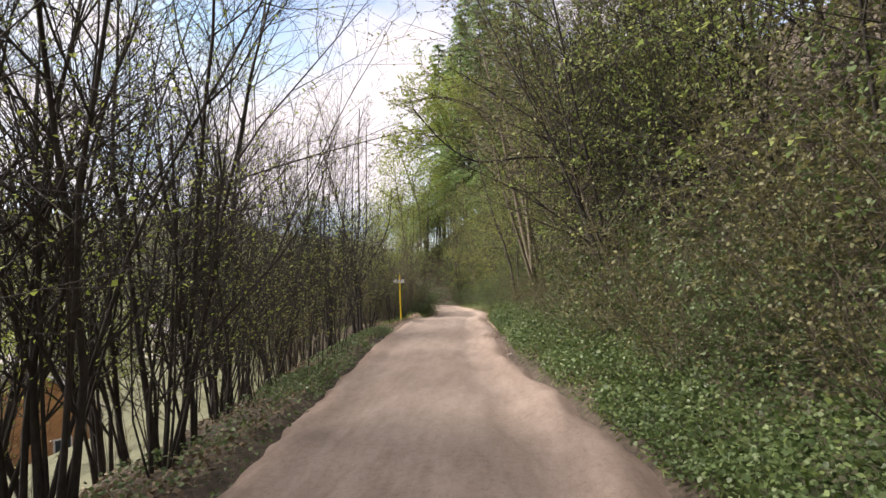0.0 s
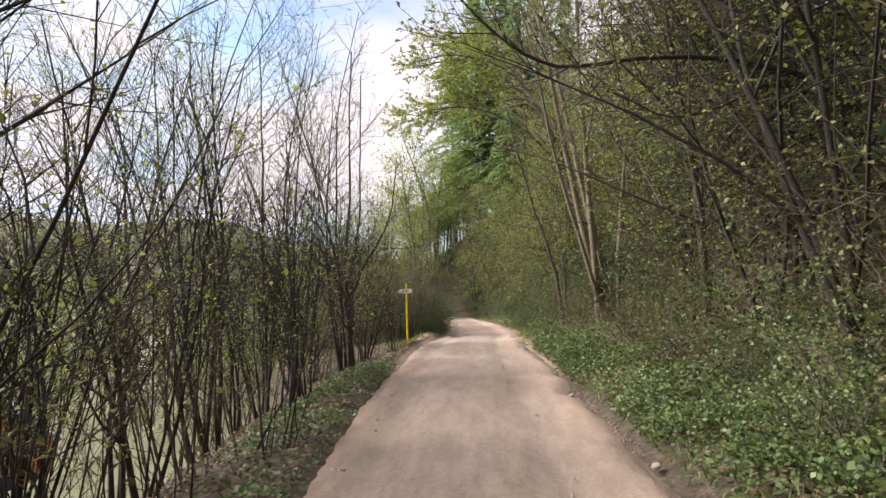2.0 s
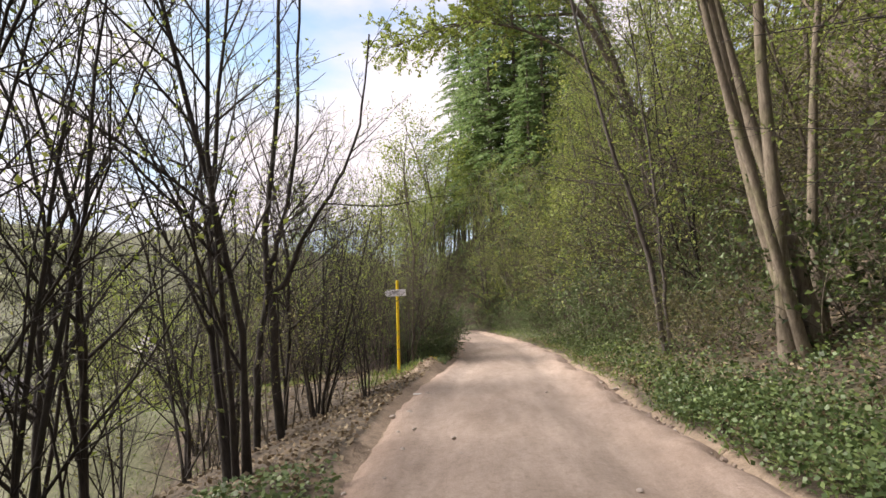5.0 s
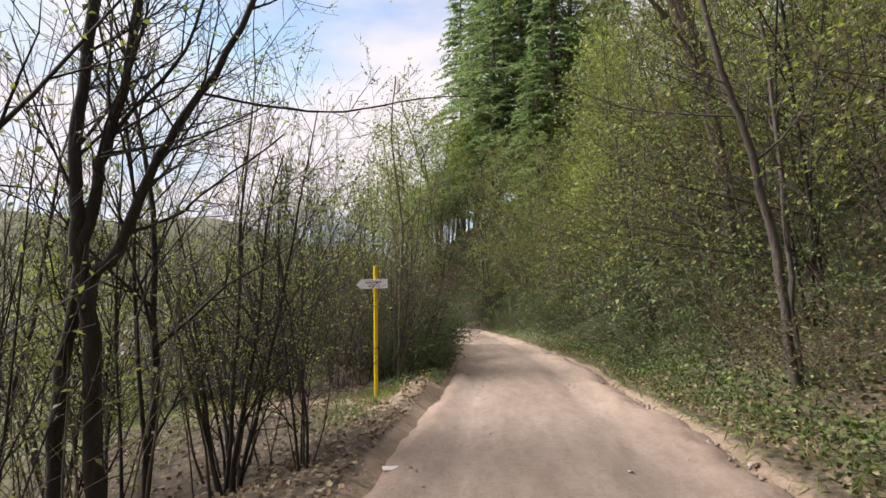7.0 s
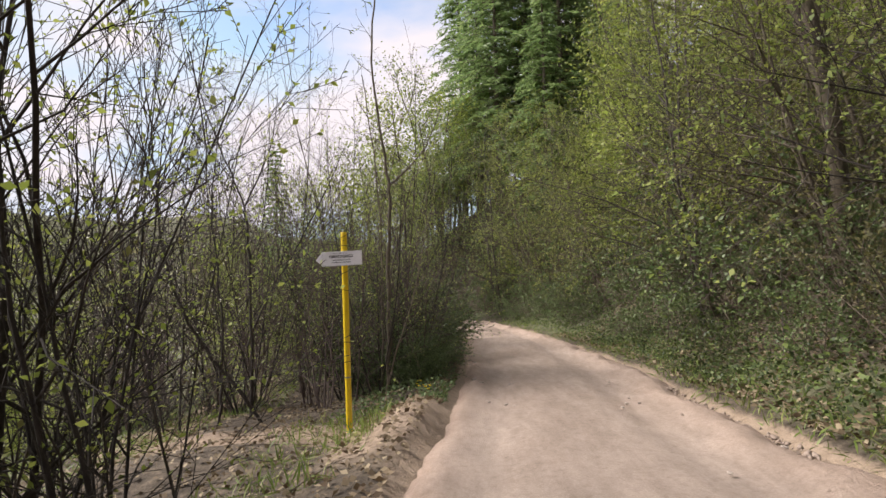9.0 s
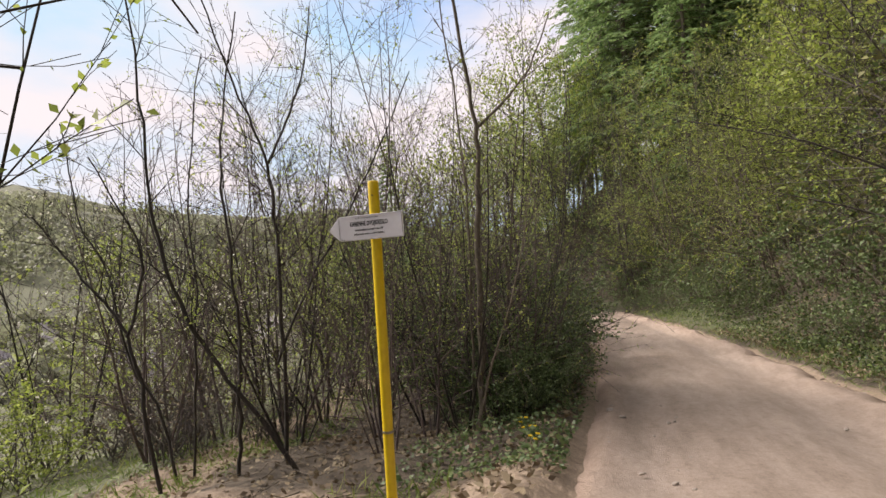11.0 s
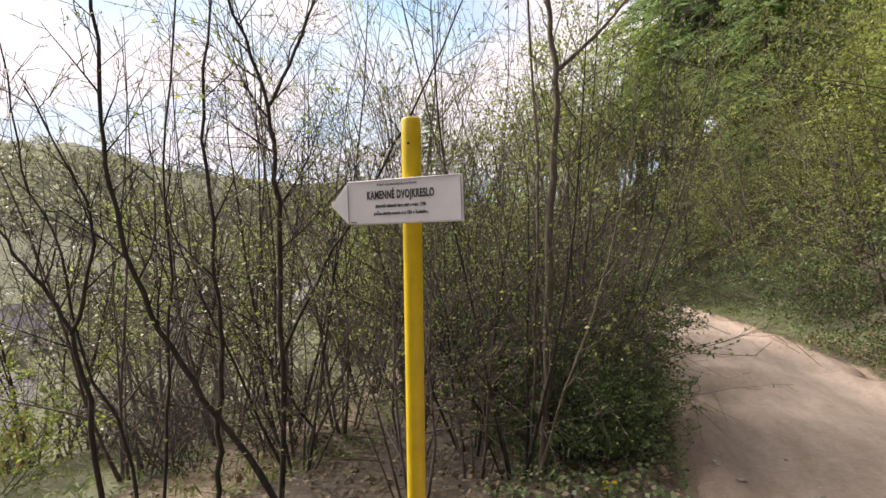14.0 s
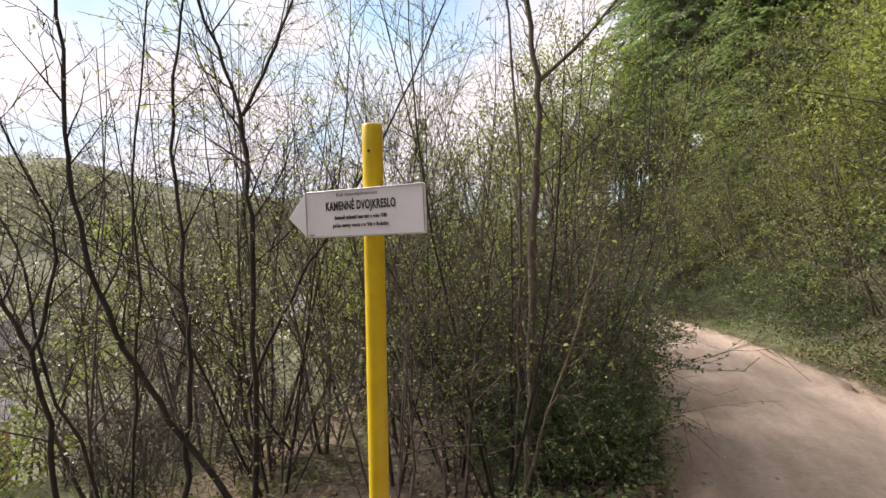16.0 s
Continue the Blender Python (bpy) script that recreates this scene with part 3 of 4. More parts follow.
sources = [young_tree(101 + k, s, h, lf) for k, (s, h, lf) in enumerate([(4, 6.5, 2.6), (5, 7.0, 2.0), (3, 8.0, 3), (6, 5.0, 3), (4, 6.0, 3), (6, 5.6, 8)])]
y = -27.0
while y < -6.4:
    for u0, u1, q in ((0.7, 1.2, 0.32), (1.3, 2.4, 0.42), (2.5, 5.0, 0.36)):
        if rnd.random() < q and (y < -16.0 or u0 > 1.2):
            x, yy = float(road_l(y)) - rnd.uniform(u0, u1), y + rnd.uniform(-0.45, 0.45)
            placed(rnd.choice(sources), x, yy, rnd.uniform(0, 360), rnd.uniform(0.75, 1.1), (rnd.uniform(-5, 5), rnd.uniform(-4, 5)))
    y += 1.2
for x, y, k, s in ((0.35, -20.7, 1, 0.9), (0.4, -19.1, 0, 0.9), (0.1, -18.1, 4, 0.9), (-0.1, -17.0, 3, 1.0), (-0.6, -16.1, 1, 0.9), (-1.1, -15.0, 3, 1.05), (-0.7, -13.6, 4, 0.9), (-2.0, -16.6, 0, 0.9), (-2.6, -14.4, 3, 1.1), (-2.2, -18.6, 3, 1.1), (-1.2, -19.6, 4, 0.9), (-1.8, -10.6, 0, 1.05), (-1.5, -8.9, 0, 1.05), (-1.0, -8.2, 2, 0.85), (-2.2, -7.2, 2, 0.95), (-0.7, -3.5, 5, 0.85), (-2.4, -3.0, 5, 0.9), (-3.4, -2.2, 5, 1.0), (-0.9, -4.6, 2, 0.85), (-2.6, -4.0, 0, 0.85), (-4.2, -3.4, 4, 0.85), (-0.9, -3.0, 3, 0.75), (0.15, -3.9, 3, 0.6)):
    placed(sources[k], x, y, rnd.uniform(0, 360), s, (rnd.uniform(-4, 4), rnd.uniform(-3, 3)))
drop_sources(sources)


# coppice shoots low between the young trees
def coppice(seed, stems, height):
    p = Plant(seed, 0.045, 3.5, 0.34)
    for k in range(stems):
        p.stem((p.r.gauss(0, 0.3), p.r.gauss(0, 0.3), 0), (p.r.gauss(0, 0.2), p.r.gauss(0, 0.2), 1), height * p.r.uniform(0.5, 1.1), p.r.uniform(0.006, 0.013), (6, 3), 0, 0.08, 0.2, (0.4, 0.9), 0.3)
    return p.make("coppice_shrub", "dense thin brown coppice shoots with small leaves", "shrub", BARK_BROWN if seed % 2 else BARK_DARK, LEAF_OLIVE, "coppice shoots of the valley side")


sources = [coppice(131, 12, 3.2), coppice(132, 10, 3.8), coppice(134, 14, 2.6)]
y = -26.0
while y < -3.2:
    for u0, u1, q in ((0.5, 1.2, 0.5), (1.3, 2.8, 0.9), (3.0, 6.0, 0.8)):
        if rnd.random() < (q if y < -11 else 0.45 * q) and (y < -9 or u0 > 1):
            placed(rnd.choice(sources), float(road_l(y)) - rnd.uniform(u0, u1), y + rnd.uniform(-0.4, 0.4), rnd.uniform(0, 360), rnd.uniform(0.7, 1.15))
    y += 1.25
drop_sources(sources)

# pale multi-stemmed tree and others of the hillside that stand out
def clump(seed, spec, bark_mat, leaf_mat, name, label, x, y, leafs=5, size=0.05, kids=(15, 7, 4), first=0.28):
    p = Plant(seed, size, leafs, 0.2, 0.03)
    for q, d, ln, rd in spec:
        p.stem((*q, -0.15), d, ln, rd, kids, 0, 0.02, first, (0.4, 0.9), 0.27)
    t = p.make(name, label, "tree", bark_mat, leaf_mat)
    t.matrix_world = pose(x, y, float(land(x, y)))
    return t


clump(150, [((-0.2, 0), (-0.1, -0.05, 1), 9, 0.09), ((0.0, 0.1), (-0.17, 0.0, 1), 9.5, 0.105), ((0.2, 0), (-0.14, 0.1, 1), 9.5, 0.095), ((0.34, 0.2), (-0.05, 0.15, 1), 8, 0.075), ((-0.05, -0.15), (-0.26, -0.1, 1), 8, 0.065)],
      BARK_PALE, LEAF_OLIVE, "pale_clump_tree", "clump of pale brown stems rising from one stump", 5.6, -5.5, 5, 0.05, (11, 6, 3), 0.48)
# trees that stand out: forked, leaning, overhanging, and those behind the post
def limbed(name, label, seed, x, y, limbs, bark_mat, leaf_mat, leafs, size=0.036, group="", wild=0.3):
    p = Plant(seed, size, leafs, wild)
    z = float(land(x, y))
    for pts, r0, r1, twigs, ln, first in limbs:
        p.limb([(a - x, b - y, c - z) for a, b, c in pts], r0, r1, twigs, (5, 3), ln, first)
    t = p.make(name, label, "tree", bark_mat, leaf_mat, group)
    t.matrix_world = pose(x, y, z)


limbed("forked_tree", "dark forked tree with several trunks from one base", 140, -0.8, -5.35,
       [([(-0.62, -5.25, -0.6), (-0.69, -5.28, 0.9), (-0.72, -5.3, 1.88), (-0.76, -5.31, 2.1), (-0.79, -5.32, 2.55), (-0.79, -5.32, 2.98), (-0.7, -5.32, 3.5), (-0.6, -5.3, 4.8), (-0.6, -5.2, 6.6), (-0.5, -5.2, 8.2)], 0.06, 0.016, 24, 1.0, 0.42),
        ([(-0.95, -5.3, -0.6), (-0.93, -5.31, 0.9), (-0.88, -5.31, 1.5), (-0.78, -5.31, 2.05), (-0.7, -5.31, 2.5), (-0.62, -5.31, 2.85), (-0.5, -5.3, 3.2), (-0.4, -5.28, 3.9), (-0.35, -5.2, 5.6), (-0.3, -5.1, 7.6)], 0.05, 0.014, 22, 1.0, 0.45),
        ([(-0.76, -5.31, 1.95), (-0.66, -5.3, 2.1), (-0.53, -5.29, 2.25), (-0.37, -5.27, 2.67), (-0.19, -5.26, 2.98), (0.13, -5.23, 3.46), (0.4, -5.15, 4.2), (0.55, -5.1, 5.4)], 0.042, 0.011, 16, 0.9, 0.3),
        ([(-0.5, -5.28, 2.33), (-0.21, -5.25, 2.44), (0.05, -5.23, 2.63), (0.47, -5.19, 2.95)], 0.012, 0.005, 7, 0.45, 0.15),
        ([(-0.65, -5.31, 2.77), (-0.44, -5.29, 3.11), (-0.14, -5.26, 3.47), (0.1, -5.24, 4.1)], 0.016, 0.007, 8, 0.6, 0.2),
        ([(-0.05, -5.25, 3.2), (0.3, -4.9, 3.2), (0.72, -4.75, 3.2), (1.25, -4.66, 3.3), (1.6, -4.62, 3.32)], 0.01, 0.003, 6, 0.3, 0.2)],
       BARK_DARK, LEAF_SPRING, 2.5, 0.036, "", 0.22)
limbed("leaning_tree", "grey-brown tree leaning over the track", 151, 5.0, -2.4,
       [([(5.1, -2.4, 0.3), (4.99, -2.41, 0.97), (4.81, -2.44, 2.23), (4.65, -2.47, 2.86), (4.43, -2.5, 3.66), (4.17, -2.54, 4.35), (3.8, -2.6, 5.8), (3.5, -2.6, 7.2)], 0.06, 0.02, 16, 1.3, 0.4),
        ([(5.2, -2.25, 0.3), (5.1, -2.2, 1.6), (5.05, -2.1, 3.0), (4.9, -2.0, 5.0), (4.7, -1.9, 7.0)], 0.04, 0.012, 14, 1.1, 0.35),
        ([(4.43, -2.5, 3.66), (3.9, -2.3, 3.75), (3.3, -2.1, 3.9), (2.7, -2.0, 4.2)], 0.016, 0.005, 9, 0.6, 0.2)],
       BARK_GREY, LEAF_OLIVE, 4, 0.05)
limbed("maple_tree", "tall tree with fresh bright green leaves over the track", 152, 6.6, 2.4,
       [([(6.6, 2.4, 0.5), (6.4, 2.4, 3.5), (5.8, 2.3, 6.5), (4.6, 2.2, 8.8), (3.2, 2.1, 10.0), (1.8, 2.0, 10.4), (0.3, 2.0, 10.2)], 0.13, 0.02, 26, 1.6, 0.5),
        ([(6.3, 2.4, 4.0), (5.6, 3.0, 7.5), (4.4, 3.4, 10.0), (2.8, 3.6, 11.5), (1.0, 3.8, 12.3)], 0.09, 0.02, 24, 1.6, 0.45),
        ([(5.8, 2.3, 6.5), (4.8, 1.4, 8.5), (3.6, 0.8, 9.6), (2.0, 0.4, 10.0), (0.6, 0.2, 9.8)], 0.06, 0.015, 22, 1.5, 0.4),
        ([(5.9, 2.3, 6.0), (4.4, 2.0, 7.6), (2.8, 1.8, 8.4), (1.2, 1.7, 8.5), (-0.2, 1.7, 8.0)], 0.05, 0.012, 26, 1.5, 0.35),
        ([(4.6, 2.2, 8.8), (3.0, 3.0, 9.2), (1.2, 3.4, 9.2), (-0.6, 3.6, 8.8)], 0.04, 0.012, 24, 1.5, 0.3)],
       BARK_BROWN, LEAF_SPRING, 24, 0.085)
limbed("bowed_tree", "dark tree bowed far over the bank with bare twigs", 159, 7.3, -12.4,
       [([(7.3, -12.4, 1.8), (7.5, -12.4, 3.2), (6.6, -12.44, 4.6), (5.46, -12.52, 5.04), (4.4, -12.59, 5.1), (3.49, -12.65, 5.04), (2.82, -12.7, 5.43), (2.15, -12.74, 6.2)], 0.045, 0.01, 26, 1.1, 0.3),
        ([(6.6, -12.44, 4.6), (5.6, -12.0, 5.9), (4.6, -11.8, 6.6), (3.6, -11.7, 6.9)], 0.03, 0.008, 16, 1.0, 0.2),
        ([(6.0, -12.48, 4.9), (5.2, -12.9, 4.5), (4.5, -13.2, 4.3), (3.9, -13.4, 4.5)], 0.018, 0.006, 14, 0.8, 0.2)],
       BARK_DARK, LEAF_OLIVE, 5, 0.045)
limbed("slim_tree", "slim brown-barked tree forking above the sign", 153, -0.06, 2.5,
       [([(-0.06, 2.5, -0.6), (-0.02, 2.54, 0.43), (-0.01, 2.59, 1.29), (0.03, 2.65, 2.23), (0.03, 2.69, 2.9), (-0.05, 2.68, 3.48), (-0.18, 2.7, 4.8), (-0.1, 2.75, 6.0)], 0.04, 0.012, 16, 0.7, 0.4),
        ([(0.03, 2.69, 2.85), (0.31, 2.81, 3.12), (0.59, 2.94, 3.48), (0.84, 3.05, 4.1)], 0.02, 0.007, 7, 0.5, 0.2),
        ([(-0.15, 2.55, -0.5), (-0.13, 2.6, 0.8), (-0.09, 2.62, 1.9), (-0.2, 2.65, 3.4), (-0.35, 2.7, 4.6)], 0.018, 0.007, 10, 0.6, 0.4)],
       BARK_BROWN, LEAF_SPRING, 6)
limbed("arching_shoots", "long pale green shoots arching over a bush", 154, 0.0, 2.2,
       [([(-0.06, 2.2, -0.4), (0.19, 2.3, 0.48), (0.41, 2.42, 1.19), (0.57, 2.53, 1.98), (0.65, 2.6, 2.86)], 0.011, 0.004, 9, 0.35, 0.25),
        ([(-0.05, 2.15, -0.4), (0.1, 2.2, 0.25), (0.25, 2.25, 0.55), (0.4, 2.25, 0.35), (0.5, 2.2, 0.1)], 0.007, 0.003, 3, 0.2, 0.3),
        ([(-0.1, 2.1, -0.4), (-0.3, 2.0, 0.1), (-0.45, 1.9, 0.2), (-0.6, 1.8, -0.1)], 0.006, 0.003, 3, 0.2, 0.3)],
       BARK_PALE, LEAF_SPRING, 10)
STEMS = "dark curving trees behind the post"
limbed("dark_tree", "dark small tree forking low, with white blossom", 155, -2.6, 0.75,
       [([(-2.55, 0.75, -0.6), (-2.66, 0.72, 0.35), (-2.78, 0.69, 1.0), (-2.95, 0.63, 1.3), (-3.15, 0.56, 1.6), (-3.5, 0.45, 2.1)], 0.02, 0.006, 12, 0.6, 0.45),
        ([(-2.78, 0.69, 0.98), (-2.65, 0.76, 1.38), (-2.66, 0.78, 1.75), (-2.82, 0.73, 2.15), (-3.05, 0.66, 2.6)], 0.014, 0.005, 10, 0.6, 0.15)],
       BARK_DARK, BLOSSOM, 5, 0.03, STEMS)
limbed("dark_tree", "dark leaning tree with one long curving stem", 156, -1.6, 1.25,
       [([(-1.35, 1.3, -0.7), (-1.6, 1.2, -0.14), (-1.95, 1.08, 0.4), (-2.22, 0.95, 0.88), (-2.38, 0.85, 1.37), (-2.5, 0.8, 1.95), (-2.55, 0.8, 2.5), (-2.6, 0.82, 3.3), (-2.7, 0.85, 4.3)], 0.025, 0.008, 18, 0.7, 0.35),
        ([(-1.95, 1.08, 0.4), (-1.91, 1.1, 0.88), (-1.95, 1.1, 1.5), (-2.0, 1.12, 2.25), (-2.0, 1.16, 2.9), (-1.85, 1.25, 3.9)], 0.018, 0.006, 14, 0.6, 0.3),
        ([(-1.97, 1.05, -0.6), (-1.95, 1.06, -0.1), (-1.95, 1.08, 0.42)], 0.02, 0.018, 1, 0.3, 0.5)],
       BARK_DARK, LEAF_SPRING, 2.6, 0.034, STEMS)
limbed("dark_tree", "dark upright tree with forked top and few new leaves", 157, -1.74, 1.4,
       [([(-1.74, 1.4, -0.7), (-1.67, 1.42, 0.7), (-1.68, 1.42, 1.65), (-1.68, 1.4, 2.25), (-1.78, 1.4, 2.7), (-2.0, 1.36, 3.3), (-2.3, 1.3, 4.2)], 0.022, 0.007, 15, 0.7, 0.3),
        ([(-1.7, 1.4, 2.5), (-1.55, 1.5, 2.88), (-1.4, 1.58, 3.3), (-1.3, 1.64, 4.0)], 0.013, 0.005, 8, 0.6, 0.15),
        ([(-1.74, 1.42, 0.6), (-1.5, 1.6, 1.28), (-1.27, 1.75, 1.7), (-1.05, 1.88, 2.15), (-0.85, 2.0, 2.6), (-0.5, 2.15, 3.4)], 0.014, 0.005, 12, 0.6, 0.2)],
       BARK_DARK, LEAF_SPRING, 3, 0.034, STEMS)
limbed("dark_tree", "thin dark tree leaning over the footpath", 158, -2.7, 1.1,
       [([(-2.68, 1.1, -0.8), (-2.83, 1.08, 0.1), (-3.09, 1.0, 0.7), (-3.26, 0.95, 1.5), (-3.5, 0.9, 2.1), (-3.6, 0.85, 3.0)], 0.015, 0.005, 12, 0.6, 0.3),
        ([(-2.6, 1.15, -0.8), (-2.55, 1.2, 0.3), (-2.45, 1.2, 1.3), (-2.5, 1.25, 2.4), (-2.3, 1.3, 3.6)], 0.014, 0.005, 12, 0.6, 0.3)],
       BARK_DARK, BLOSSOM, 3, 0.03, STEMS)


def hill_tree(seed, stems, height, leafs, mat):
    p = Plant(seed, 0.058, leafs * 0.75, 0.28, 0.04, 0.003)
    for k in range(stems):
        d = Vector((-0.3 + p.r.gauss(0, 0.2), p.r.gauss(0, 0.22), 1))
        p.stem((p.r.gauss(0, 0.16), p.r.gauss(0, 0.16), 0), d, height * p.r.uniform(0.7, 1.1), p.r.uniform(0.03, 0.055) * height / 9, (12, 6, 3), 0, 0.05, 0.1, (0.5, 1.15), 0.42)
    return p.make("hillside_tree", "leaning hillside tree with brown twigs and olive spring leaves", "tree", mat, {203: LEAF_FRESH, 205: LEAF_SPRING, 206: LEAF_SPRING}.get(seed, LEAF_BROWN_SHADED), "hillside trees")


sources = [hill_tree(201 + k, s, h, lf, m) for k, (s, h, lf, m) in enumerate([(3, 8, 10, BARK_DARK), (2, 9.5, 10, BARK_BROWN), (4, 6.5, 11, BARK_DARK), (2, 9, 12, BARK_DARK), (3, 8, 11, BARK_BROWN), (2, 9, 11, BARK_GREY)])]
y = -29.0
while y < 24:
    for u0, u1, q in ((1.9, 2.9, 0.8), (3.4, 5.5, 0.85)):
        u0, u1 = (u0 + 0.9, u1 + 0.9) if y < -15 else (u0, u1)
        x, yy = float(road_r(y)) + rnd.uniform(u0, u1), y + rnd.uniform(-0.6, 0.6)
        if rnd.random() < q and math.hypot(x - 5.9, yy + 5.8) > 1.9 and math.hypot(x - 4.75, yy + 3.4) > 1.2:
            placed(sources[rnd.choice((0, 1, 2, 3, 3))] if yy < -7 else sources[rnd.choice((0, 2, 4, 4, 5, 5))], x, yy, rnd.uniform(-50, 50), rnd.uniform(0.75, 1.1))
    y += 2.2
for k in range(12):
    yy = -14.5 + 0.85 * k
    x = float(road_r(yy)) + (3.0, 4.2, 3.5, 4.9)[k % 4]
    if math.hypot(x - 5.9, yy + 5.8) > 1.7:
        placed(sources[(2, 0, 2, 3)[k % 4]], x, yy, 41 * k % 80 - 40, (1.0, 1.15, 0.9)[k % 3])
drop_sources(sources)


# leafy shrubs of the bank
def bank_shrub(seed, stems, height, leafs, size, mat, name, label, wild=0.4, kids=(6, 3), bark_mat=BARK_BROWN, group="", lean=-0.25):
    p = Plant(seed, size, leafs, wild, 0.06)
    for k in range(stems):
        d = Vector((lean + p.r.gauss(0, 0.45), p.r.gauss(0, 0.5), 1))
        p.stem((p.r.gauss(0, 0.22), p.r.gauss(0, 0.22), 0), d, height * p.r.uniform(0.5, 1.1), p.r.uniform(0.006, 0.012), kids, 0, -0.01, 0.1, (0.5, 1.1), 0.5)
    return p.make(name, label, "shrub", bark_mat, mat, group)


sources = [bank_shrub(301, 13, 2.4, 20, 0.046, LEAF_BROWN_SHADED, "bank_shrub", "tangled shrub with small olive leaves on the bank", group="shrubs of the bank"),
           bank_shrub(302, 13, 2.2, 24, 0.052, LEAF_IVY, "bank_shrub", "leafy green shrub on the bank", group="shrubs of the bank"),
           bank_shrub(303, 14, 2.8, 16, 0.046, LEAF_BROWN_SHADED, "bank_shrub", "tall tangled shrub with brown twigs on the bank", group="shrubs of the bank"),
           bank_shrub(304, 12, 1.8, 22, 0.065, LEAF_DARK, "bank_shrub", "low dark green shrub on the bank", group="shrubs of the bank"),
           bank_shrub(305, 12, 2.6, 17, 0.07, LEAF_SPRING, "bank_shrub", "shrub in fresh yellow-green leaf on the bank", group="shrubs of the bank")]
y = -27.0
while y < 26:
    for u0, u1, q, s in ((0.9, 1.6, 0.75, 0.6), (1.8, 2.8, 0.95, 0.9), (3.2, 4.6, 0.9, 1.05), (5, 7, 0.6, 1.3)):
        if rnd.random() < q:
            x, yy = float(road_r(y)) + rnd.uniform(u0, u1), y + rnd.uniform(-0.6, 0.6)
            if math.hypot(x - 5.1, yy + 6.6) < 1.0:
                continue
            k = rnd.choice((1, 1, 0, 2, 1)) if y < -18 else (rnd.choice((0, 0, 1, 2, 2, 3)) if y < -2 else (rnd.choice((1, 1, 1, 3, 0, 1)) if u0 < 3 else rnd.choice((0, 4, 2, 1, 0))))
            placed(sources[k], x, yy, rnd.uniform(-60, 60), s * rnd.uniform(0.8, 1.25) * (1.0 if y < 1 else 1.35))
    y += 1.55
for k in range(20):
    yy = -24 + 0.42 * k
    placed(sources[(1, 2, 1, 0, 1)[k % 5]], float(road_r(yy)) + (1.5, 2.6, 3.6, 2.0)[k % 4], yy, 37 * k % 100 - 50, (0.7, 1.0, 1.2, 0.85)[k % 4])
for k in range(46):
    x, yy = rnd.uniform(-6, 9), rnd.uniform(23, 33)
    if x > road_r(yy) + 1.0 and not -0.4 < x < 1.9:
        placed(sources[rnd.choice((0, 1, 1, 3))], x, yy, rnd.uniform(0, 360), rnd.uniform(1.0, 1.7))
drop_sources(sources)

# dark leafy bushes at the track's edge past the post
sources = [bank_shrub(311 + k, 22, h, 24, 0.055, (LEAF_IVY, LEAF_DARK)[k], "dark_bush", "dense dark green bush at the edge of the track", 0.3, (9, 4), BARK_DARK, "dark bushes past the post", 0.0) for k, h in enumerate((2.4, 2.9))]
for x, y, k, s in ((0.05, 3.2, 0, 0.45), (0.4, 2.75, 0, 0.4), (0.45, 3.3, 0, 0.4), (0.3, 4.2, 0, 0.5), (-0.2, 4.1, 0, 0.68), (-0.3, 5.0, 1, 0.75), (-1.0, 4.8, 1, 0.9), (-0.15, 6.2, 0, 0.8), (-1.0, 6.6, 1, 1.05), (-0.3, 7.8, 1, 0.8), (-0.6, 9.2, 1, 1.0), (-0.4, 11.0, 0, 1.05), (-0.9, 13.5, 1, 1.05), (-1.5, 16.5, 1, 1.1), (-2.2, 19.5, 1, 1.1)):
    placed(sources[k], x, y, rnd.uniform(0, 360), s)
drop_sources(sources)


# thin blossoming shrubs behind the post
def thin_shrub(seed, stems, height, leafs, mat):
    p = Plant(seed, 0.034, leafs * 0.55, 0.36)
    for k in range(stems):
        a = 2 * math.pi * (k + p.r.random()) / stems
        lean = p.r.uniform(0.1, 0.5)
        p.stem((math.cos(a) * 0.12, math.sin(a) * 0.12, 0), (math.cos(a) * lean, math.sin(a) * lean, 1), height * p.r.uniform(0.6, 1.1), p.r.uniform(0.009, 0.02),
               (9, 4, 2), 0, 0.05, 0.15, (0.5, 1.1), 0.36)
    return p.make("thin_shrub", "thin twiggy shrub with buds and tiny new leaves", "shrub", BARK_DARK if seed == 322 else BARK_MAUVE, mat, "thin shrubs behind the post")


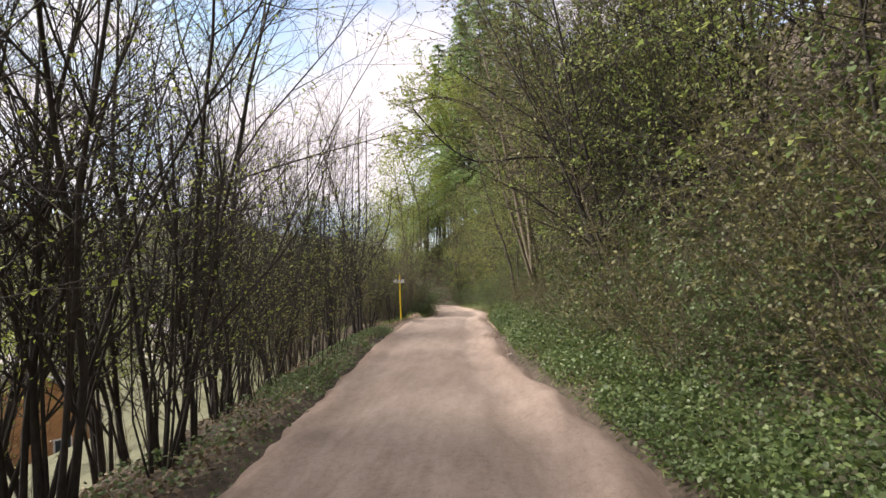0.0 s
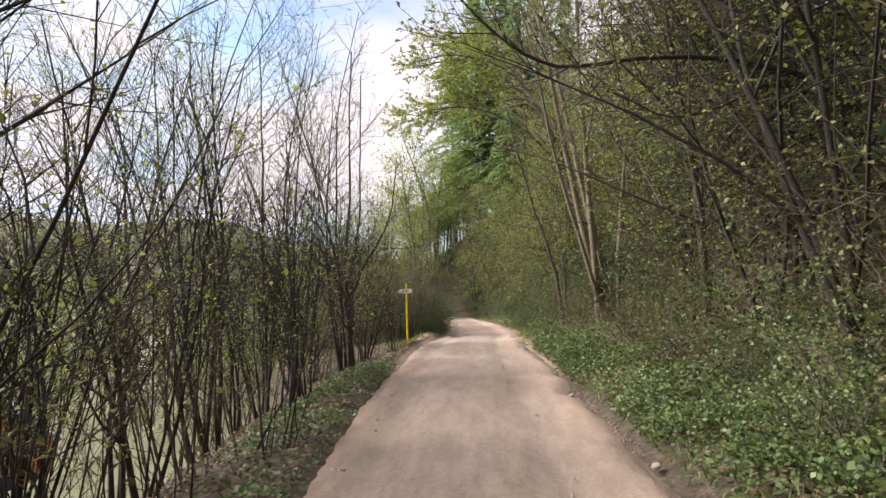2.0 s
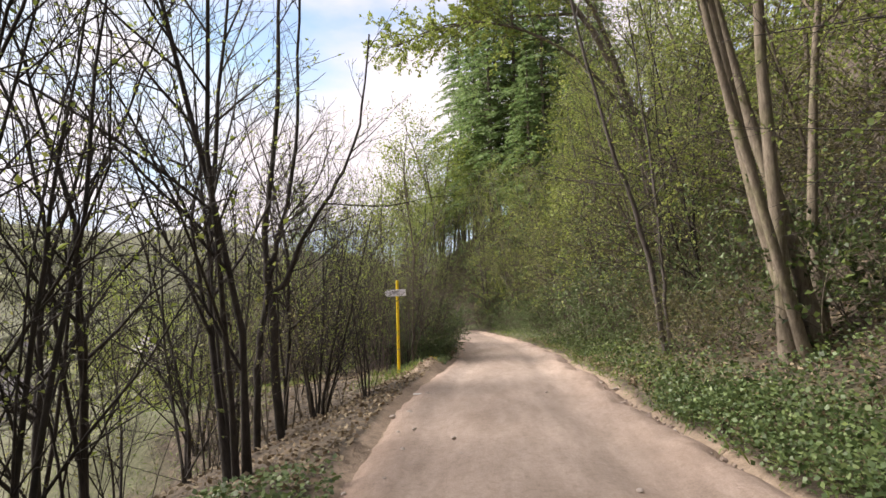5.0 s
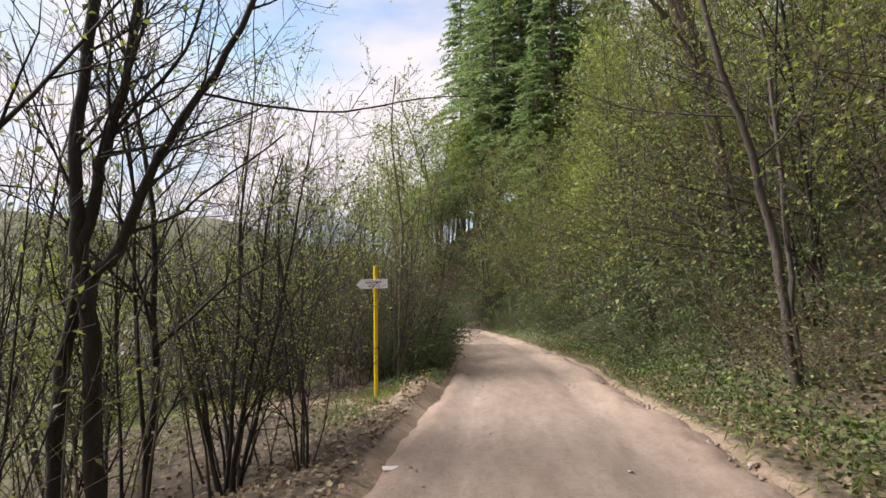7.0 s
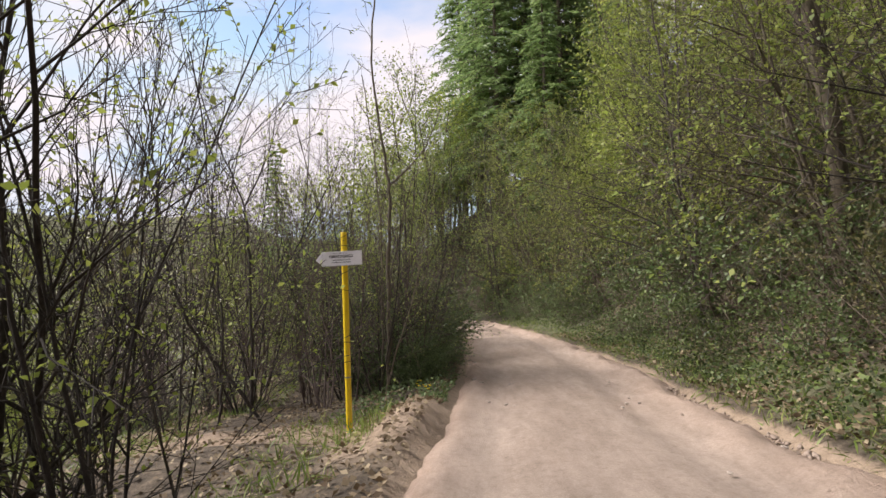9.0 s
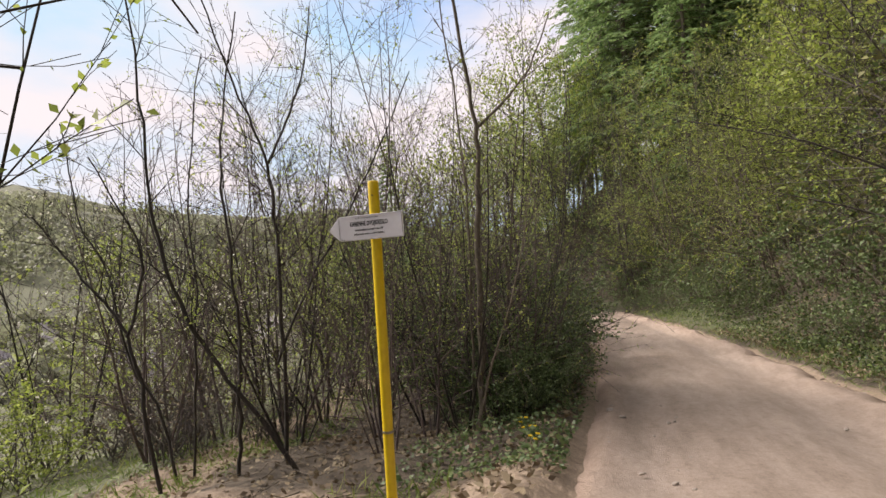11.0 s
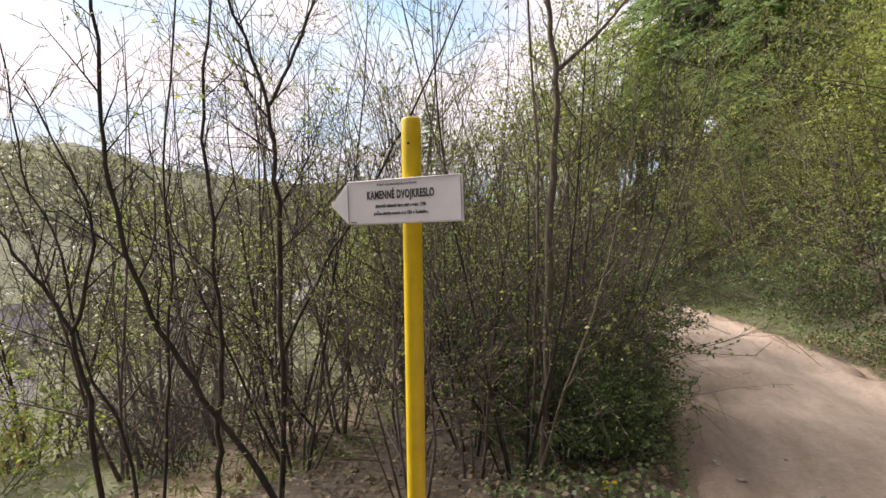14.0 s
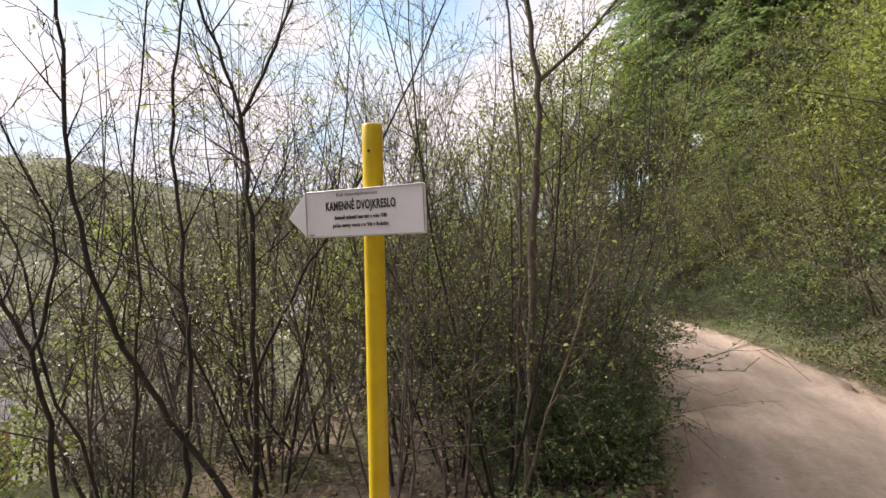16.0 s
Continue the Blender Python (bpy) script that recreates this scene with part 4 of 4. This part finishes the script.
sources = [thin_shrub(321, 6, 5.0, 8, LEAF_SPRING), thin_shrub(322, 5, 6.0, 8, LEAF_SPRING), thin_shrub(323, 7, 4.0, 4, BLOSSOM), thin_shrub(324, 5, 5.6, 10, LEAF_SPRING)]
for x, y, k, s in ((0.1, 3.0, 0, 0.8), (-0.25, 2.5, 1, 0.75), (0.35, 3.5, 3, 0.7), (-0.8, 1.7, 0, 0.7), (-2.2, 2.3, 1, 0.8), (-0.6, 2.5, 3, 0.75), (-1.4, 3.0, 0, 0.85), (-3.8, 1.9, 2, 1.0), (-3.9, 3.2, 0, 1.1), (-2.6, 3.7, 0, 1.05), (-2.7, 2.9, 2, 0.9), (-0.3, 3.7, 3, 1.1), (-3.2, 3.4, 1, 1.05),
                   (-1.9, 4.2, 3, 1.0), (0.2, 3.9, 1, 0.8), (-0.9, 3.3, 1, 0.8), (-0.1, 4.6, 0, 0.9), (0.1, 5.4, 1, 0.9), (-4.9, 3.4, 2, 1.1), (-3.4, 5.6, 1, 1.2), (-5.6, 5.5, 2, 1.2), (-2.2, 7.2, 3, 1.3), (-4.4, 7.6, 0, 1.3), (-1.3, 8.4, 1, 1.3), (-6.8, 3.0, 1, 1.1), (-7.2, 6.0, 0, 1.2), (-9.0, 5.0, 3, 1.3), (-8.4, 8.5, 1, 1.4), (-6.0, 9.5, 3, 1.4), (-10.5, 8.0, 0, 1.5), (-3.6, 10.0, 1, 1.4), (-11.5, 3.0, 1, 1.4), (-13, 6, 3, 1.6), (-7.5, 12.5, 0, 1.6), (-4.5, 13, 3, 1.5)):
    placed(sources[k], x, y, rnd.uniform(0, 360), s)
drop_sources(sources)


# dry bramble heaps and a fresh bush beyond the trail
sources = [bank_shrub(331, 26, 1.5, 2, 0.05, LEAF_DRY, "bramble", "heap of dry arching bramble stems", 0.45, (6, 3), BARK_GREY, "brambles beyond the trail", 0.0),
           bank_shrub(332, 16, 1.7, 20, 0.06, LEAF_SPRING, "green_bush", "small bush in fresh green leaf", 0.3, (6, 3), BARK_GREY, "green bushes beyond the trail", 0.0)]
for x, y, k, s in ((-3.5, 2.0, 0, 0.75), (-4.1, 2.5, 0, 0.8), (-3.0, 2.9, 0, 0.75), (-4.7, 3.6, 0, 1.0), (-5.6, 2.9, 0, 0.9), (-3.8, 4.8, 0, 1.0), (-2.6, 5.4, 0, 1.0), (-6.4, 4.2, 0, 1.1), (-1.6, 5.9, 0, 1.0), (-5.5, 1.5, 1, 0.75), (-6.3, 2.2, 1, 0.9), (-7.4, 1.0, 1, 1.0)):
    placed(sources[k], x, y, rnd.uniform(0, 360), s)
drop_sources(sources)


# broad trees farther off
def far_tree(seed, height, count, size, mat, name="broad_tree", label="broad tree in fresh spring leaf"):
    p = Plant(seed, size, 0.0, 0.25, 0.0, 0.012)
    p.stem((0, 0, -0.3), (p.r.gauss(0, 0.05), p.r.gauss(0, 0.05), 1), height * 0.9, height * 0.012, (11, 4), 0, 0.05, 0.22, (0.6, 1.1), 0.38)
    rng = p.rng
    hubs = np.concatenate([v.mean(axis=0, keepdims=True) for v in p.twig.v])
    pick = hubs[rng.randint(0, len(hubs), count)]
    pos = pick + rng.normal(size=(count, 3)) * height * 0.045
    p.lp, p.la = [tuple(q) for q in pos], [tuple(q) for q in rng.normal(size=(count, 3))]
    return p.make(name, label, "tree", BARK_BROWN, mat, "trees farther off", 0.7, "trunk")


sources = [far_tree(401, 10, 2200, 0.15, LEAF_SPRING), far_tree(402, 11, 2400, 0.15, LEAF_SPRING), far_tree(403, 12, 2400, 0.14, LEAF_FRESH)]
spots = []
y = -34.0
while y < 40:
    spots += [(float(road_r(min(y, 20))) + rnd.uniform(7, 9.5), y + rnd.uniform(-1, 1), rnd.uniform(0.8, 1.1)), (float(road_r(min(y, 20))) + rnd.uniform(12, 15), y + rnd.uniform(-1, 1), rnd.uniform(0.9, 1.2))]
    y += 3.4
spots += [(rnd.uniform(-4, 10), rnd.uniform(26, 36), rnd.uniform(0.6, 1.0)) for _ in range(16)]
spots += [(rnd.uniform(4.5, 9), rnd.uniform(10, 27), rnd.uniform(0.6, 0.9)) for _ in range(8)]
spots += [(float(road_l(yy)) - rnd.uniform(2.5, 9), yy, rnd.uniform(0.5, 0.75)) for yy in np.arange(10, 24, 1.6)]
spots += [(-3.8, 22.5, 0.95), (-5.6, 23.5, 0.95), (-3.4, 31.5, 1.15), (-6.2, 33, 1.15), (-1.4, 31.0, 1.05), (-8.0, 27, 1.0), (-1.8, 35, 1.2)]
spots += [(-0.3, 33, 0.75), (0.6, 36, 0.85), (-1.5, 33.5, 0.7)]
spots += [(rnd.uniform(-6, 7), rnd.uniform(34, 42), rnd.uniform(0.55, 0.85)) for _ in range(12)]
for x, y, s in spots:
    placed(rnd.choice(sources), x, y, rnd.uniform(0, 360), s)
for x, y, s in ((-12, -6, 0.8), (-9, 11, 0.6), (-13, 10, 0.8), (-6.5, 15, 0.6), (-10, 17, 0.8), (-15, 14, 0.8), (-16, -9, 0.9), (-18, 4, 0.9), (-12, 22, 0.9)):
    placed(sources[1 if rnd.random() < 0.7 else 0], x, y, rnd.uniform(0, 360), s)
for yy in (-31, -33, -36):
    for x in (-3, 0.5, 3.0, 6.5):
        placed(rnd.choice(sources), x + rnd.uniform(-0.5, 0.5), yy, rnd.uniform(0, 360), rnd.uniform(0.8, 1))
drop_sources(sources)


# conifers at the bend
def conifer(seed, height):
    rng = np.random.RandomState(seed)
    top = tagged(new("conifer"), "tall green conifer with drooping boughs", "tree", "conifers at the bend")
    h = Heap()
    zs = np.linspace(0, height, 12)
    h.tube([(0, 0, z) for z in zs], 0.16 * (1 - zs / height) + 0.015, 7)
    child("trunk", h.mesh("trunk", BARK_BROWN, True), top)
    b, pos, ax = Heap(), [], []
    z = height * 0.1
    while z < height * 0.98:
        ln = (1 - z / height) ** 0.8 * height * 0.2 + 0.15
        for k in range(7):
            a = rng.uniform(0, 2 * math.pi)
            l2 = ln * rng.uniform(0.7, 1.15)
            t = np.linspace(0, 1, 4)
            pts = np.stack([np.cos(a) * l2 * t, np.sin(a) * l2 * t, z + 0.12 * l2 * t - 0.4 * l2 * t ** 2], -1)
            b.tube(pts, 0.02 * (1 - t) + 0.005, 3)
            m = int(10 + 20 * l2)
            f = rng.uniform(0.15, 1, m)[:, None]
            pp = np.concatenate([np.cos(a) * l2 * f, np.sin(a) * l2 * f, z + 0.12 * l2 * f - 0.4 * l2 * f ** 2], 1)
            side = rng.choice((-1, 1), m)[:, None]
            d = np.array([np.cos(a), np.sin(a), 0]) * 0.6 + side * np.array([-np.sin(a), np.cos(a), 0]) + rng.normal(size=(m, 3)) * 0.3 - np.array([0, 0, 0.35])
            pos.append(pp)
            ax.append(d)
        z += height * 0.024
    child("crown", b.mesh("crown", BARK_BROWN), top)
    f = Heap()
    pos, ax = np.concatenate(pos), np.concatenate(ax)
    f.leaves(pos, ax, rng.uniform(0.2, 0.42, len(pos)), rng, 0.22, 0.05)
    child("foliage", f.mesh("foliage", NEEDLE), top)
    return top


sources = [conifer(501, 17), conifer(502, 14)]
for x, y, s in ((4.6, 31, 1.35), (6.6, 29, 1.3), (3.2, 34, 1.45), (8.5, 33, 1.4), (1.4, 34, 1.4), (6.0, 37, 1.5), (0.0, 38, 1.4), (2.6, 30.5, 1.3), (5.2, 26, 1.1), (10, 28, 1.2), (-9, 26, 0.55), (-14, 34, 0.8)):
    placed(rnd.choice(sources), x, y, rnd.uniform(0, 360), s)
drop_sources(sources)


# ---- low growth ----
def scatter(name, label, category, mat, count, area, size, lift, seed, wide=0.75, tilt=0.5, keep=None):
    """Leaves lying on or standing just over the ground: u metres out from the track's edge."""
    rng = np.random.RandomState(seed)
    side, u0, u1, y0, y1 = area
    yy = rng.uniform(y0, y1, count)
    u = u0 + (u1 - u0) * rng.rand(count) ** 1.3
    x = road_r(yy) + u if side > 0 else road_l(yy) - u
    if keep is not None:
        ok = rng.rand(count) < keep(x, yy, u)
        x, yy, u = x[ok], yy[ok], u[ok]
    lump = 0.35 + 1.1 * wave(x, yy, 0.5)
    z = land(x, yy) + 0.012 + lift * rng.rand(len(x)) ** 0.8 * lump
    ax = np.stack([rng.normal(size=len(x)), rng.normal(size=len(x)), rng.normal(size=len(x)) * tilt + tilt * 0.3], -1)
    h = Heap()
    h.leaves(np.stack([x, yy, z], -1), ax, size * rng.uniform(0.55, 1.4, len(x)), rng, wide, 0.1)
    tagged(new(name, h.mesh(name, mat)), label, category, kind="stuff")


near = lambda x, y, u: 0.25 + 0.75 * (wave(x, y, 1.3) > 0.35)
scatter("ground_ivy", "green leafy weeds and ivy covering the bank", "weeds", LEAF_IVY, 105000, (1, 0.1, 3.2, -25, -5.5), 0.038, 0.3, 601, 0.8, 0.6, near)
scatter("ground_ivy", "green ivy and weeds covering the bank", "weeds", LEAF_DARK, 40000, (1, 0.4, 4.5, -25, 24), 0.048, 0.4, 602, 0.8, 0.4)
scatter("ground_ivy", "low green weeds along the edge of the track", "weeds", LEAF_IVY, 15000, (-1, 0.02, 1.3, -25, -8), 0.042, 0.15, 603, 0.75, 0.4, near)
scatter("grass", "thin grass tufts along the edge of the track", "grass", GRASS, 9000, (1, 0.1, 1.2, -25, 20), 0.14, 0.03, 604, 0.1, 1.2)
scatter("grass", "thin grass and weeds beside the trail", "grass", GRASS, 14000, (-1, 3.2, 9, -3, 9), 0.11, 0.03, 605, 0.12, 1.0)
scatter("dry_leaves", "brown dry leaves on the bank", "leaf litter", LEAF_DRY, 30000, (1, 0.25, 5, -18, 12), 0.06, 0.06, 606, 0.7, 0.25)
scatter("dry_leaves", "brown dry leaves on the slope", "leaf litter", LEAF_DRY, 20000, (-1, 0.15, 4.5, -22, 8), 0.055, 0.03, 607, 0.7, 0.22)


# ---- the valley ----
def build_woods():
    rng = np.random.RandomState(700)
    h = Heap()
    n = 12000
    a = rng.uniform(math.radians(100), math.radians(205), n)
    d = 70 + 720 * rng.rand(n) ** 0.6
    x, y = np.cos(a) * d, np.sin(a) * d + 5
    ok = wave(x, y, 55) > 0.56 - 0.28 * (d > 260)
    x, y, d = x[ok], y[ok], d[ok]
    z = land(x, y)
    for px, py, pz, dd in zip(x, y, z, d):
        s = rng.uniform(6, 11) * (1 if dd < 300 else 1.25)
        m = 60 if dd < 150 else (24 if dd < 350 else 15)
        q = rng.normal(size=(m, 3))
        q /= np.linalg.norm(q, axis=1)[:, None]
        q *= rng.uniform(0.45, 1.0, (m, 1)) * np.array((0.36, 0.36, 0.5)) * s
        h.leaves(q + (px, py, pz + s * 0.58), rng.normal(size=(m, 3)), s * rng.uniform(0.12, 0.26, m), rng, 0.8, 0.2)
    tagged(new("distant_woods", h.mesh("distant_woods", LEAF_FAR_HAZED)), "distant mixed woods on the far slopes of the valley", "woods", kind="stuff")


def house(x, y, w, l, eave, turn, wall_mat, label):
    z = float(land(x, y)) - 0.3
    top = tagged(new("house"), label, "house", "houses in the valley")
    top.matrix_world = pose(x, y, z, 0, 0, turn)
    ridge = eave + w * 0.42
    bm = bmesh.new()
    pr = [(-w / 2, 0), (w / 2, 0), (w / 2, eave), (0, ridge), (-w / 2, eave)]
    f, b = [bm.verts.new((px, -l / 2, pz)) for px, pz in pr], [bm.verts.new((px, l / 2, pz)) for px, pz in pr]
    bm.faces.new(f)
    bm.faces.new(b[::-1])
    for i in range(5):
        bm.faces.new((f[i], b[i], b[(i + 1) % 5], f[(i + 1) % 5]))
    bmesh.ops.recalc_face_normals(bm, faces=bm.faces)
    part("wall", bm, wall_mat, top)
    for s in (-1, 1):
        bm = bm_box(math.hypot(w / 2, ridge - eave) + 0.5, l + 0.9, 0.14, 0.02)
        ang = math.degrees(math.atan2(ridge - eave, w / 2))
        bmesh.ops.transform(bm, matrix=pose(s * (w / 4 + 0.14), 0, (eave + ridge) / 2 + 0.06, 0, s * ang, 0), verts=bm.verts)
        part("roof", bm, ROOF, top, "dark weathered roof slope")
    bm = bm_box(0.5, 0.5, 1.2, 0.03)
    bmesh.ops.translate(bm, vec=(w * 0.15, l * 0.2, ridge + 0.2), verts=bm.verts)
    part("chimney", bm, STONE, top)
    for sy in (-1, 1):
        for px in (-w * 0.24, w * 0.24):
            win = part("window", bm_box(1.0, 0.1, 1.2, 0.02), PAPER, top, "white-framed window")
            win.matrix_local = pose(px, sy * (l / 2 + 0.02), eave * 0.55)
            gl = part("pane", bm_box(0.8, 0.04, 1.0), PANE, win)
            gl.matrix_local = pose(0, sy * 0.05, 0)
    for sx in (-1, 1):
        for py in (-l * 0.28, 0, l * 0.28):
            win = part("window", bm_box(0.1, 1.0, 1.2, 0.02), PAPER, top, "white-framed window")
            win.matrix_local = pose(sx * (w / 2 + 0.02), py, eave * 0.55)
            gl = part("pane", bm_box(0.04, 0.8, 1.0), PANE, win)
            gl.matrix_local = pose(sx * 0.05, 0, 0)


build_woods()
house(-27, 9.3, 8, 9, 4.4, 50, TIMBER, "orange timber house with dark roof below the slope")
for x, y, w, l, tn in ((-70, 60, 9, 11, 20), (-88, 75, 8, 12, 60), (-100, 58, 9, 10, -15), (-120, 84, 10, 14, 35), (-82, 40, 8, 10, 5), (-135, 60, 9, 12, 80), (-60, 85, 8, 11, 50), (-110, 110, 9, 12, 15)):
    house(x, y, w, l, 4.2, tn, PLASTER, "pale plastered house in the valley")


# ---- small things by the track ----
def dandelion(x, y, seed):
    r = random.Random(seed)
    z = float(land(x, y))
    top = tagged(new("dandelion"), "yellow dandelion in flower on bare soil", "flower", "dandelions")
    top.matrix_world = pose(x, y, z)
    for k in range(3):
        dx, dy, hh = r.uniform(-0.07, 0.07), r.uniform(-0.05, 0.05), r.uniform(0.06, 0.12)
        h = Heap()
        h.tube([(dx * 0.4, dy * 0.4, -0.02), (dx * 0.8, dy * 0.8, hh * 0.6), (dx, dy, hh)], (0.003, 0.0025, 0.0025), 5)
        child("stalk", h.mesh("stalk", GRASS), top)
        h = Heap()
        rng = np.random.RandomState(seed + k)
        a = np.linspace(0, 6 * math.pi, 42)
        ax = np.stack([np.cos(a), np.sin(a), 0.25 + 0.9 * np.arange(42) / 42], -1)
        h.leaves(np.tile((dx, dy, hh), (42, 1)), ax, 0.024, rng, 0.3, 0.02)
        child("blossom", h.mesh("blossom", PETAL), top)
    h = Heap()
    rng = np.random.RandomState(seed)
    a = rng.uniform(0, 2 * math.pi, 9)
    h.leaves(np.zeros((9, 3)) + (0, 0, 0.01), np.stack([np.cos(a), np.sin(a), a * 0 + 0.3], -1), rng.uniform(0.09, 0.15, 9), rng, 0.28, 0.08)
    child("rosette", h.mesh("rosette", LEAF_IVY), top)


for k, (x, y) in enumerate(((0.62, 1.6), (0.55, 1.78), (0.72, 1.1), (5.0, -10.2), (4.6, -9.0))):
    dandelion(x, y, 800 + k)


def pebble(seed, s):
    rng = np.random.RandomState(seed)
    bm = bmesh.new()
    bmesh.ops.create_icosphere(bm, subdivisions=2, radius=s)
    for v in bm.verts:
        v.co = Vector((v.co.x * 1.25, v.co.y, v.co.z * 0.6)) * float(1 + rng.normal() * 0.09)
    me = bpy.data.meshes.new("stone")
    bm.to_mesh(me)
    bm.free()
    me.materials.append(STONE)
    return me


kinds = [pebble(820 + k, 0.02) for k in range(4)]
for k in range(150):
    yy = rnd.uniform(-16, 14)
    s = rnd.choice((0.02, 0.06, 0.1, 0.3, 0.7, 0.9, 0.95, 0.99)) + rnd.uniform(-0.05, 0.05)
    x = float(road_l(yy)) * (1 - s) + float(road_r(yy)) * s
    o = new("stone", rnd.choice(kinds))
    q = rnd.uniform(0.4, 1.9) * (0.6 if 0.1 < s < 0.85 else 1)
    o.matrix_world = pose(x, yy, float(road_z(yy)) - 0.005, rnd.uniform(-20, 20), rnd.uniform(-20, 20), rnd.uniform(0, 360)) @ Matrix.Scale(q, 4)
    tagged(o, "small pale stone on the dirt track", "stone", "stones on the track")

for k in range(90):
    x, yy = rnd.gauss(2.3, 0.35), rnd.gauss(2.6, 1.1)
    o = new("stone", rnd.choice(kinds))
    o.matrix_world = pose(x, yy, float(road_z(yy)) - 0.012, rnd.uniform(-20, 20), rnd.uniform(-20, 20), rnd.uniform(0, 360)) @ Matrix.Scale(rnd.uniform(0.3, 1.1), 4)
    tagged(o, "small stone half sunk in the dirt track", "stone", "stones on the track")

bm = bm_box(0.13, 0.07, 0.006, 0.002)
paper = part("paper_scrap", bm, PAPER, None)
tagged(paper, "scrap of pale paper at the edge of the track", "litter")
paper.matrix_world = pose(0.97, -4.3, float(land(0.97, -4.3)) + 0.06, 4, 3, 15)


def fallen_twig(x, y, ln, turn, seed):
    p = Plant(seed, 0.02, 0, 0.35)
    p.stem((0, 0, 0.02), (1, 0, 0.06), ln, 0.006, (5, 2), 0, -0.01, 0.2, (0.4, 0.9), 0.4)
    t = p.make("fallen_twig", "dry fallen twig on the ground", "twig", BARK_BROWN, LEAF_DRY, "fallen twigs")
    t.matrix_world = pose(x, y, float(land(x, y)) + 0.02, 0, 0, turn)


for k in range(34):
    yy = rnd.uniform(-3, 4)
    fallen_twig(rnd.uniform(-1.8, 0.35), yy, rnd.uniform(0.4, 0.8), rnd.uniform(0, 360), 840 + k)


# sapling with a leafy twig reaching towards the post
p = Plant(860, 0.055, 9, 0.2)
p.stem((0, 0, -0.1), (0.2, 0.02, 1), 4.2, 0.014, (5, 2), 0, 0.02, 0.5, (0.5, 0.9), 0.3)
p.stem((0.42, 0.02, 2.05), (1, 0.12, 0.35), 1.15, 0.006, (7, 3), 1, -0.03, 0.3, (0.5, 1.0), 0.4)
t = p.make("leafy_sapling", "thin sapling with fresh yellow-green leaves", "tree", BARK_DARK, LEAF_SPRING)
t.matrix_world = pose(-1.75, -1.45, float(land(-1.75, -1.45)))


# loose earth along the track's right side
def clods():
    rng = np.random.RandomState(870)
    h = Heap()
    base = np.array([(1, 0, 0), (0, 1, 0), (-1, 0, 0), (0, -1, 0), (0, 0, 0.8), (0, 0, -0.8)], float)
    tri = np.array([(0, 1, 4), (1, 2, 4), (2, 3, 4), (3, 0, 4), (1, 0, 5), (2, 1, 5), (3, 2, 5), (0, 3, 5)])
    for _ in range(3200):
        y = rng.uniform(-14, 14)
        s = 1 - abs(rng.normal()) * 0.06
        x = road_l(y) * (1 - s) + road_r(y) * s
        q = 0.005 + (0.014 if y < -10 or y > 4 else 0.026) * rng.rand() ** 3
        h.add(base * q * rng.uniform(0.6, 1.4, (6, 3)) + (x, y, road_z(y) + 0.012), tri)
    tagged(new("dirt_clods", h.mesh("dirt_clods", DIRT)), "loose crumbs of dry earth along the track", "earth", kind="stuff")


clods()
scatter("grass", "grass tufts at the foot of the sign post", "grass", GRASS, 1500, (-1, 0.5, 1.7, -2.2, 0.7), 0.16, 0.02, 608, 0.07, 1.6, lambda x, y, u: 1.0 * (wave(x, y, 0.4) > 0.5))


# young tree whose long bough reaches over the track, and a dead sapling on the bank
p = Plant(880, 0.036, 4, 0.2)
bz = float(land(-0.7, -16.1))
p.stem((0, 0, -0.2), (0.06, 0.0, 1), 8.0, 0.036, (11, 5, 3), 0, 0.02, 0.3, (0.4, 0.9), 0.3)
p.wild = 0.12
p.stem((0.2, 0, 4.3 - bz), (1, -0.12, 0.28), 3.3, 0.016, (9, 4), 1, -0.02, 0.3, (0.4, 0.8), 0.3)
t = p.make("bough_tree", "young tree with one long bough over the track", "tree", BARK_DARK, LEAF_SPRING)
t.matrix_world = pose(-0.7, -16.1, bz)
p = Plant(881, 0.03, 0, 0.3)
p.stem((0, 0, -0.1), (-0.22, 0, 1), 3.0, 0.017, (6, 3), 0, 0.0, 0.45, (0.6, 1.2), 0.4)
t = p.make("dead_sapling", "pale dead sapling with bare twigs on the bank", "tree", BARK_PALE, LEAF_DRY)
t.matrix_world = pose(5.75, -16.0, float(land(5.75, -16.0)))
scatter("ground_ivy", "small green weeds among leaf litter past the post", "weeds", LEAF_IVY, 2600, (-1, 0.1, 1.5, 0.6, 3.4), 0.04, 0.1, 609, 0.7, 0.5, near)
scatter("ground_ivy", "sparse weeds among litter on the bank", "weeds", LEAF_DARK, 14000, (1, 0.3, 2.6, -5.5, 12), 0.036, 0.25, 610, 0.7, 0.6, near)
